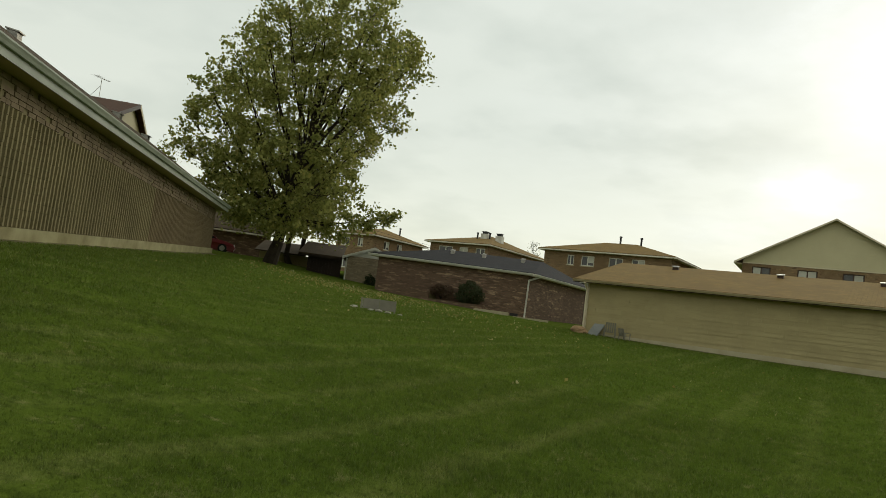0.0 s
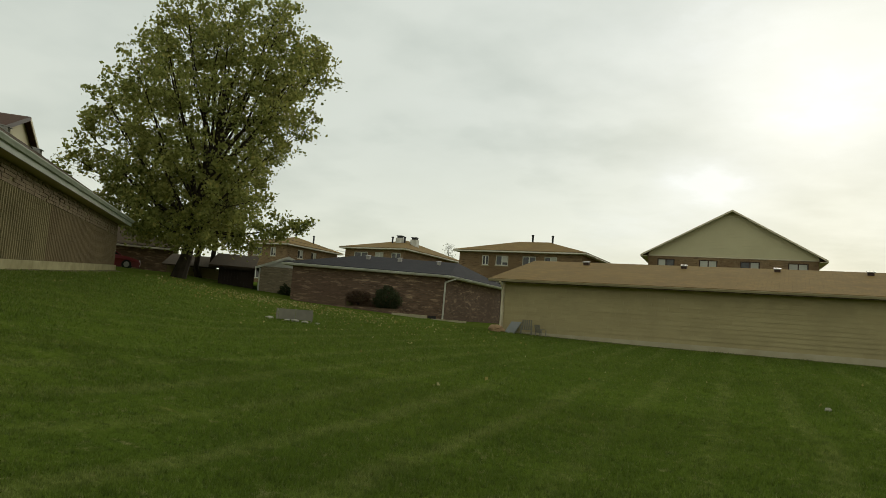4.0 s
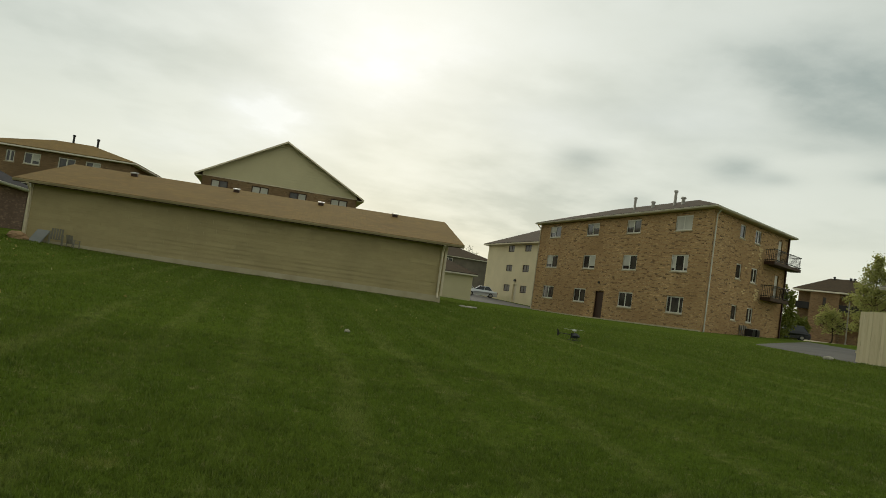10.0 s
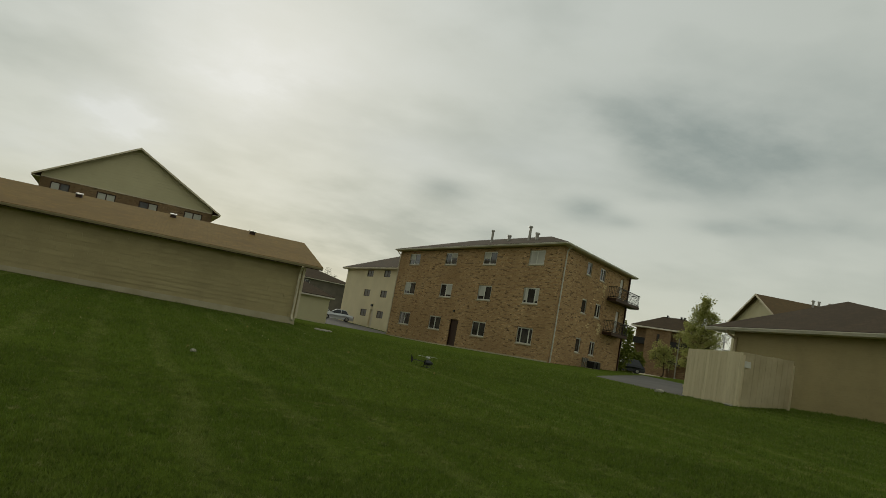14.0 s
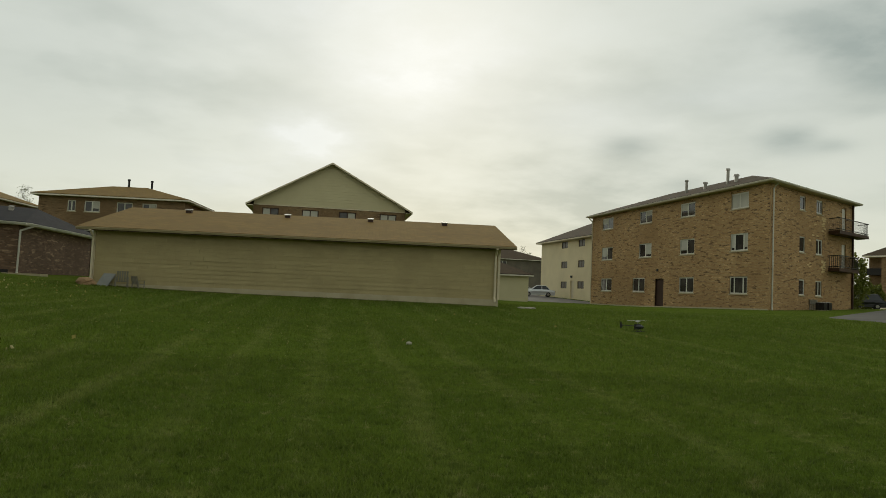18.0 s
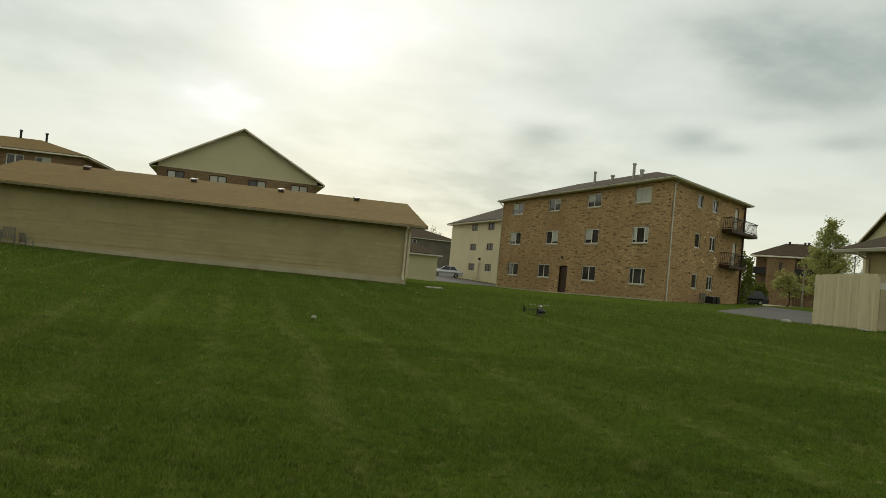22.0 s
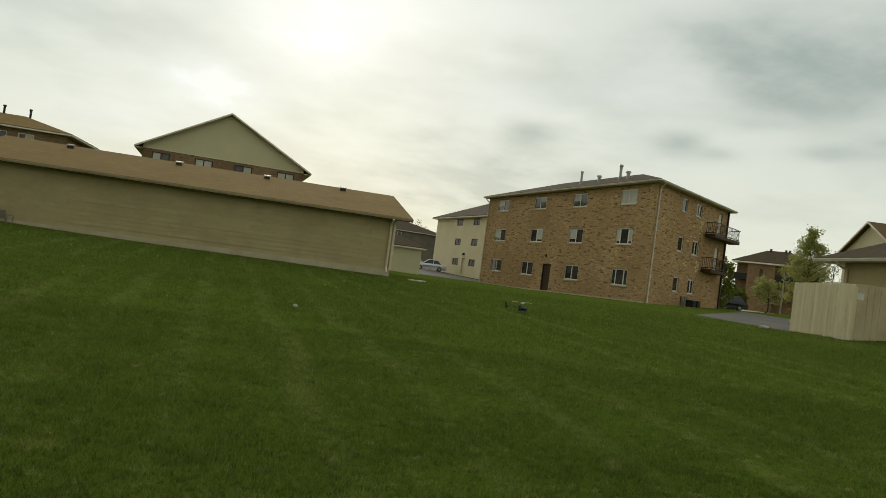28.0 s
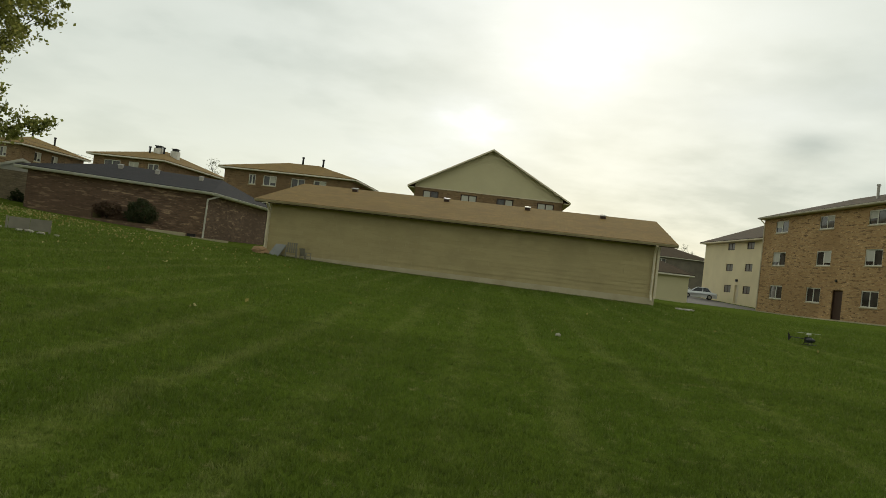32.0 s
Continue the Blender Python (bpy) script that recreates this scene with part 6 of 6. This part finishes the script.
def poplar(x, y, across):
    """A forked trunk, one limb to each lobe of the crown, twigs, and clumps of leaves with gaps between them."""
    t = thing("poplar_tree", "tall leafy poplar with a dark trunk on the lawn's edge", "tree")
    rs = np.random.RandomState(8)
    foot = Vector((x, y, float(ground_z(x, y)) - 0.1))
    side, deep = Vector((*across, 0)), Vector((-across[1], across[0], 0))
    spine = [foot + side * (0.16 * h + 0.12 * math.sin(h)) + deep * (0.15 * math.cos(0.7 * h)) + Vector((0, 0, h)) for h in np.arange(0, 15.5, 1.5)]
    bm = bmesh.new()
    for k, (a, b) in enumerate(zip(spine, spine[1:])):
        rod(bm, a, b, 0.36 * (1 - 0.09 * k) * (1.3 if k == 0 else 1.0), 0.36 * (1 - 0.09 * (k + 1)), 10)
    part("trunk", bm, BARK, t)
    pts = []
    for a, h, r in LOBES:
        room = 5.2 * math.sqrt(max(0.05, 1 - ((a - 0.8) / 8.2) ** 2 - ((h - 9) / 9.5) ** 2))
        offs = [rs.uniform(-0.3, 0.3) * room] if r < 1.4 else [-0.75 * room, rs.uniform(-0.15, 0.15) * room, 0.75 * room]
        for o in offs:
            mid = foot + side * (a + rs.uniform(-0.3, 0.3)) + deep * o + Vector((0, 0, h + rs.uniform(-0.3, 0.3)))
            s = spine[int(min(max(h * 0.55 - 0.5, 3.1), 13) / 1.5)]
            bend = s.lerp(mid, 0.5) + Vector((rs.uniform(-0.3, 0.3), rs.uniform(-0.3, 0.3), -0.35))
            bm = bmesh.new()
            w = 0.035 + 0.03 * r
            rod(bm, s, bend, w, w * 0.7, 6), rod(bm, bend, mid, w * 0.7, 0.02, 6)
            n = int((6 + 6.4 * r * r) * (0.95 if h < 6.5 else 0.68))
            d = rs.normal(size=(n, 3))
            d /= np.linalg.norm(d, axis=1)[:, None]
            tips = np.array(mid)[None] + d * (r * rs.uniform(0.35, 1.05, (n, 1))) * np.array([1, 1, 0.92])
            for k in range(n):
                if k % 3 == 0:
                    rod(bm, mid.lerp(bend, rs.uniform(0, 0.4)), tips[k], 0.018, 0.006, 4)
                c = rs.uniform(0.15, 0.36)
                m = int(rs.uniform(26, 56))
                pts.append(tips[k][None] + rs.normal(size=(m, 3)) * c * np.array([1, 1, 0.8]))
            part("limb", bm, BARK, t)
    leaves_mesh("crown", np.concatenate(pts), 0.19, LEAF, t, "olive-green leaves with pale gaps", 8)
    return t


poplar(-30.51, 34.41, (0.751, 0.660))
for dx, (ax, D) in enumerate(((-40.1, 51.7), (-39.3, 53.6))):
    tree("small_tree", "young dark-stemmed tree behind the poplar", D * math.sin(radians(ax)), D * math.cos(radians(ax)), 7.5 + dx, ((0, 0.8), (0.3, 1.8), (0.6, 2.2), (1, 0.6)), 30 + dx, 0.18, 12, 3500, 0.2, bare=2.0)
x, y = 100 * math.sin(radians(40.75)), 100 * math.cos(radians(40.75))
tree("small_tree", "low olive-leaved young tree beside the street", x, y, 4.0, ((0, 1.0), (0.3, 1.7), (0.6, 1.9), (1, 0.7)), 33, 0.15, 18, 3200, 0.09, LEAF_LIGHT, 1.1)
x, y = 111 * math.sin(radians(43.25)), 111 * math.cos(radians(43.25))
tree("street_tree", "bushy yellow-green tree beside the street", x, y, 12.4, ((0, 2.0), (0.2, 3.2), (0.5, 3.0), (0.75, 2.1), (0.9, 1.2), (1, 0.4)), 41, 0.2, 50, 12500, 0.2, LEAF_LIGHT, 0.9)
for i, (az, D, h) in enumerate(((44.7, 133, 11.0), (-21.4, 151, 14.0), (-35.6, 126, 11.0), (14.6, 221, 13.5), (13.9, 227, 13.0), (13.1, 227, 13.5), (12.4, 225, 12.5), (15.2, 233, 12.5))):
    x, y = D * math.sin(radians(az)), D * math.cos(radians(az))
    tree("bare_tree", "thin bare-branched tree in the distance", x, y, h, ((0, 1.5), (0.4, 3.0), (0.8, 2.4), (1, 0.8)), 50 + i, 0.16, 30, 900, 0.16, LEAF_YOUNG, 2.5)


# ---- cars ----
def car(name, label, at, turn, paint, tall=1.0):
    """A saloon (or, taller, a van-like car): lofted body, glasshouse, bumpers, lamps, wheels."""
    c = thing(name, label, "car")
    c.matrix_basis = Matrix.Translation(at) @ pose(0, 0, 0, 0, 0, turn)
    prof = [(-2.25, 0.30), (-2.30, 0.55), (-2.22, 0.86), (-1.55, 0.95), (-0.9, 0.97), (0.0, 0.95), (0.85, 0.93), (1.6, 0.82), (2.15, 0.66), (2.28, 0.45), (2.2, 0.28)]
    bm = bmesh.new()
    rows = []
    for sgn in (-1, 1):
        for w, sh in ((0.80, 0.0), (0.88, 0.0)):
            rows.append([bm.verts.new((x, sgn * w * (1 - 0.07 * (abs(x) / 2.3) ** 3), (0.3 + (z - 0.3) * (0.62 if w > 0.85 else 1.0)) * (1 + (tall - 1) * 0.5))) for x, z in prof])
    order = [rows[0], rows[1], rows[3], rows[2]]
    low = [[bm.verts.new((v.co.x, v.co.y, 0.22)) for v in (rows[1][0], rows[1][-1])], [bm.verts.new((v.co.x, v.co.y, 0.22)) for v in (rows[3][0], rows[3][-1])]]
    for a, b in ((rows[0], rows[1]), (rows[2], rows[0]), (rows[3], rows[2])):
        for i in range(len(prof) - 1):
            bm.faces.new((a[i], a[i + 1], b[i + 1], b[i]))
    bm.faces.new([*rows[1], *low[0][::-1]]), bm.faces.new([*rows[3], *low[1][::-1]])
    for k, i in ((0, 0), (1, -1)):
        bm.faces.new([rows[1][i], rows[0][i], rows[2][i], rows[3][i], low[1][k], low[0][k]])
    bmesh.ops.recalc_face_normals(bm, faces=bm.faces)
    part("body", bm, paint, c)
    k = 1 + (tall - 1) * 0.5
    z0, z1 = 0.93 * k, 1.42 * tall
    back = -2.0 if tall > 1.1 else -1.6
    bm = bmesh.new()
    hexa(bm, [Vector(q) for q in ((back, -0.72, z0), (1.0, -0.72, z0), (1.0, 0.72, z0), (back, 0.72, z0), (back + 0.55, -0.58, z1 - 0.03), (0.25, -0.58, z1 - 0.03), (0.25, 0.58, z1 - 0.03), (back + 0.55, 0.58, z1 - 0.03))])
    part("glasshouse", bm, CAR_GLASS, c, "dark car windows")
    bm = bmesh.new()
    hexa(bm, [Vector(q) for q in ((back + 0.5, -0.59, z1 - 0.035), (0.3, -0.59, z1 - 0.035), (0.3, 0.59, z1 - 0.035), (back + 0.5, 0.59, z1 - 0.035), (back + 0.62, -0.5, z1 + 0.02), (0.15, -0.5, z1 + 0.02), (0.15, 0.5, z1 + 0.02), (back + 0.62, 0.5, z1 + 0.02))])
    part("roof", bm, paint, c)
    for s in (-1, 1):
        for a, b in (((1.0, z0), (0.25, z1 - 0.03)), ((-0.45, z0), (-0.45, z1 - 0.03)), ((back, z0), (back + 0.55, z1 - 0.03))):
            bm = bmesh.new()
            rod(bm, (a[0], s * 0.725, a[1]), (b[0], s * 0.585, b[1]), 0.035, sides=6)
            part("pillar", bm, paint, c)
        bars("head_lamp", Matrix.Identity(4), [(2.1, 2.24, s * 0.62 - 0.14, s * 0.62 + 0.14, 0.52 * k, 0.66 * k)], LAMP_CLEAR, c)
        bars("tail_lamp", Matrix.Identity(4), [(-2.31, -2.2, s * 0.62 - 0.16, s * 0.62 + 0.16, 0.6 * k, 0.8 * k)], LAMP_RED, c)
        for x in (-1.35, 1.4):
            bm = bmesh.new()
            rod(bm, (x, s * 0.70, 0.32), (x, s * 0.90, 0.32), 0.32, 0.31, 18)
            w = part("wheel", bm, RUBBER, c, "black tyre")
            bm = bmesh.new()
            rod(bm, (x, s * 0.895, 0.32), (x, s * 0.91, 0.32), 0.2, 0.17, 12)
            part("rim", bm, GREY_METAL, w)
    return c


def on_lawn(x, y, up=0.03):
    return Vector((x, y, ground_z(x, y) + up))


car("silver_car", "silver saloon car parked before the stucco flats", on_lawn(28.4, 99.5), 169, CAR_SILVER, 1.08)
car("white_car", "white car parked beyond the silver one", on_lawn(28.0, 108.5), 176, CAR_WHITE)
car("red_car", "dark red car parked beside the ribbed garage", on_lawn(-40.0, 37.9), 43, CAR_RED)
car("black_van", "black sport-utility car half hidden by the flats", on_lawn(60.1, 76.2), 150, CAR_BLACK, 1.2)


def power_cables():
    """Three thin lines sagging from behind the tree to the far flats."""
    for k in range(3):
        a = Vector((-67.2 - k, 55.9 + k, 15.0 + 0.5 * k))
        b = Vector((-46.5 + 0.3 * k, 83.3, 8.5 + 0.25 * k))
        c = thing("power_cable", "thin dark overhead cable sagging to the flats", "cable", "overhead cables")
        bm = bmesh.new()
        pts = [a.lerp(b, i / 12) - Vector((0, 0, 1.2 * (1 - (i / 6 - 1) ** 2))) for i in range(13)]
        for p, q in zip(pts, pts[1:]):
            rod(bm, p, q, 0.014, sides=5)
        part("line", bm, DARK_METAL, c)


power_cables()


def street_pole():
    x, y = 88 * math.sin(radians(41.78)), 88 * math.cos(radians(41.78))
    z = ground_z(x, y)
    p = thing("street_pole", "thin pale metal street pole", "pole", at=(x, y, z))
    bm = bmesh.new()
    rod(bm, (0, 0, -0.2), (0, 0, 4.6), 0.07, 0.05, 8)
    part("shaft", bm, GREY_METAL, p)
    bm = bmesh.new()
    rod(bm, (0, 0, -0.1), (0, 0, 0.15), 0.15, 0.12, 10)
    part("base", bm, GREY_METAL, p)


street_pole()


# ---- model helicopter on the grass ----
def model_helicopter(x, y, turn):
    h = thing("model_helicopter", "small black and white radio-controlled helicopter on the lawn", "toy helicopter", at=(x, y, ground_z(x, y) + 0.03))
    h.rotation_euler = (0, 0, radians(turn))
    bm = bmesh.new()
    bmesh.ops.create_uvsphere(bm, u_segments=16, v_segments=10, radius=1)
    for v in bm.verts:
        nose = max(0.0, v.co.x)
        v.co = Vector((v.co.x * 0.17 + 0.05, v.co.y * (0.055 - 0.015 * nose), v.co.z * (0.07 - 0.02 * nose) + 0.13 - 0.02 * nose))
    for f in bm.faces:
        f.smooth = True
    part("canopy", bm, HELI_BODY, h)
    bm = bmesh.new()
    block(bm, -0.10, 0.08, -0.025, 0.025, 0.06, 0.2)
    part("frame", bm, DARK_METAL, h)
    bm = bmesh.new()
    rod(bm, (-0.08, 0, 0.15), (-0.55, 0, 0.17), 0.012, 0.009, 8)
    part("tail_boom", bm, DARK_METAL, h)
    bm = bmesh.new()
    hexa(bm, [Vector(q) for q in ((-0.6, -0.003, 0.08), (-0.52, -0.003, 0.14), (-0.52, 0.003, 0.14), (-0.6, 0.003, 0.08), (-0.63, -0.003, 0.29), (-0.56, -0.003, 0.2), (-0.56, 0.003, 0.2), (-0.63, 0.003, 0.29))])
    part("tail_fin", bm, DARK_METAL, h)
    bm = bmesh.new()
    block(bm, -0.558, -0.542, 0.015, 0.02, 0.09, 0.25)
    part("tail_rotor", bm, DARK_METAL, h)
    bm = bmesh.new()
    rod(bm, (0, 0, 0.19), (0, 0, 0.29), 0.008)
    part("mast", bm, GREY_METAL, h)
    bm = bmesh.new()
    rod(bm, (-0.09, 0, 0.265), (0.09, 0, 0.265), 0.006, sides=6)
    block(bm, -0.04, 0.04, -0.02, 0.02, 0.25, 0.3)
    part("rotor_head", bm, HELI_WHITE, h)
    for s in (-1, 1):
        bm = bmesh.new()
        hexa(bm, [Vector(q) for q in ((s * 0.03, -0.02, 0.292), (s * 0.36, -0.018, 0.288), (s * 0.36, 0.02, 0.288), (s * 0.03, 0.02, 0.292), (s * 0.03, -0.02, 0.297), (s * 0.36, -0.018, 0.292), (s * 0.36, 0.02, 0.292), (s * 0.03, 0.02, 0.297))])
        bmesh.ops.recalc_face_normals(bm, faces=bm.faces)
        part("rotor_blade", bm, HELI_WHITE, h)
        bm = bmesh.new()
        rod(bm, (-0.14, s * 0.08, 0.008), (0.14, s * 0.08, 0.008), 0.007, sides=6)
        rod(bm, (0.14, s * 0.08, 0.008), (0.18, s * 0.08, 0.03), 0.007, sides=6)
        skid = part("skid", bm, DARK_METAL, h)
        for x0 in (-0.07, 0.07):
            bm = bmesh.new()
            rod(bm, (x0, s * 0.08, 0.008), (x0, s * 0.03, 0.07), 0.006, sides=6)
            part("strut", bm, DARK_METAL, skid)


model_helicopter(8.03, 18.51, 20)


# ---- fallen leaves and grass ----
def fallen_leaves(areas, size, seed, label):
    rs = np.random.RandomState(seed)
    pts = []
    for n, cx, cy, sx, sy in areas:
        pts.append(np.stack([rs.normal(cx, sx, n), rs.normal(cy, sy, n)], 1))
    pts = np.concatenate(pts)
    # none on the masonry or under the garage
    pts = [(x, y, ground_z(x, y) + 0.05) for x, y in pts if (x + 12.7) * 0.814 + (y - 5.9) * 0.581 > 1.2 and y < 32.46 - 0.0647 * x and y > 4]
    ob = leaves_mesh("fallen_leaves", pts, size, FALLEN, None, seed=seed)
    tagged(ob, label, "leaves", kind="stuff")


fallen_leaves(((220, -17.0, 26.8, 2.7, 2.7), (1100, -21.2, 31.4, 2.9, 2.5), (120, -13.3, 27.6, 2.9, 3.4), (200, -25.9, 28.8, 2.8, 2.2)), 0.075, 12, "yellowish fallen leaves strewn under the poplar")
fallen_leaves(((80, -10.2, 20.3, 4.5, 4.5), (60, -1.0, 21.5, 6.7, 4.5), (70, -18.1, 18.0, 4.5, 3.4)), 0.065, 13, "small pale fallen leaves scattered over the lawn")


def grass():
    rs = np.random.RandomState(5)
    V, F, k = [], [], 0
    for r0, r1, n, h in ((0.0, 3.3, 130000, 0.032), (3.3, 6.3, 350000, 0.032), (6.3, 11.4, 500000, 0.037), (11.4, 21.4, 400000, 0.044), (21.4, 40.0, 280000, 0.055)):
        r = np.sqrt(rs.uniform(r0 ** 2, r1 ** 2, n)) if r0 < 21 else 21.4 + 18.6 * (1 - np.sqrt(rs.uniform(0, 1, n)))
        a = np.radians(rs.uniform(-180, 180, n))
        x, y = r * np.sin(a), r * np.cos(a)
        # no blades on the driveway, the masonry or under the garage
        paved = np.ones(n, bool)
        for (ax, ay), (bx, by) in zip(DRIVE, DRIVE[1:] + DRIVE[:1]):
            paved &= (bx - ax) * (y - ay) - (by - ay) * (x - ax) < 0
        keep = ~paved & (y < 33.06 - 0.0647 * x + 40 * ((x < -10.6) | (x > 7.7))) & ((x + 12.7) * 0.814 + (y - 5.9) * 0.581 > -0.22)
        x, y, r = x[keep], y[keep], r[keep]
        n = len(x)
        z = ground_z(x, y)
        tuft = 0.85 + 0.28 * np.sin(x * 2.1 + 1.3 * np.sin(y * 1.7)) * np.cos(y * 2.6 + np.sin(x * 1.1)) + 0.15 * np.sin(x * 0.6 + y * 0.4)
        hh = h * np.clip(tuft, 0.35, 1.5) * rs.uniform(0.6, 1.4, n)
        w = 0.0036 * (1 + r / 5)
        t = rs.uniform(0, 2 * np.pi, n)
        lean = rs.normal(scale=0.5, size=(n, 2)) * hh[:, None]
        p0 = np.stack([x - w * np.cos(t), y - w * np.sin(t), z - 0.01], 1)
        p1 = np.stack([x + w * np.cos(t), y + w * np.sin(t), z - 0.01], 1)
        p2 = np.stack([x + lean[:, 0], y + lean[:, 1], z + hh], 1)
        V.append(np.stack([p0, p1, p2], 1).reshape(-1, 3))
        k += n
    V = np.concatenate(V)
    me = bpy.data.meshes.new("grass")
    me.vertices.add(len(V)), me.vertices.foreach_set("co", V.ravel().astype(np.float32))
    me.loops.add(3 * k), me.loops.foreach_set("vertex_index", np.arange(3 * k, dtype=np.int32))
    me.polygons.add(k), me.polygons.foreach_set("loop_start", np.arange(0, 3 * k, 3, dtype=np.int32))
    me.update(calc_edges=True)
    me.materials.append(GRASS)
    tagged(new("grass", me), "short mown green grass blades", "grass", kind="stuff")


grass()
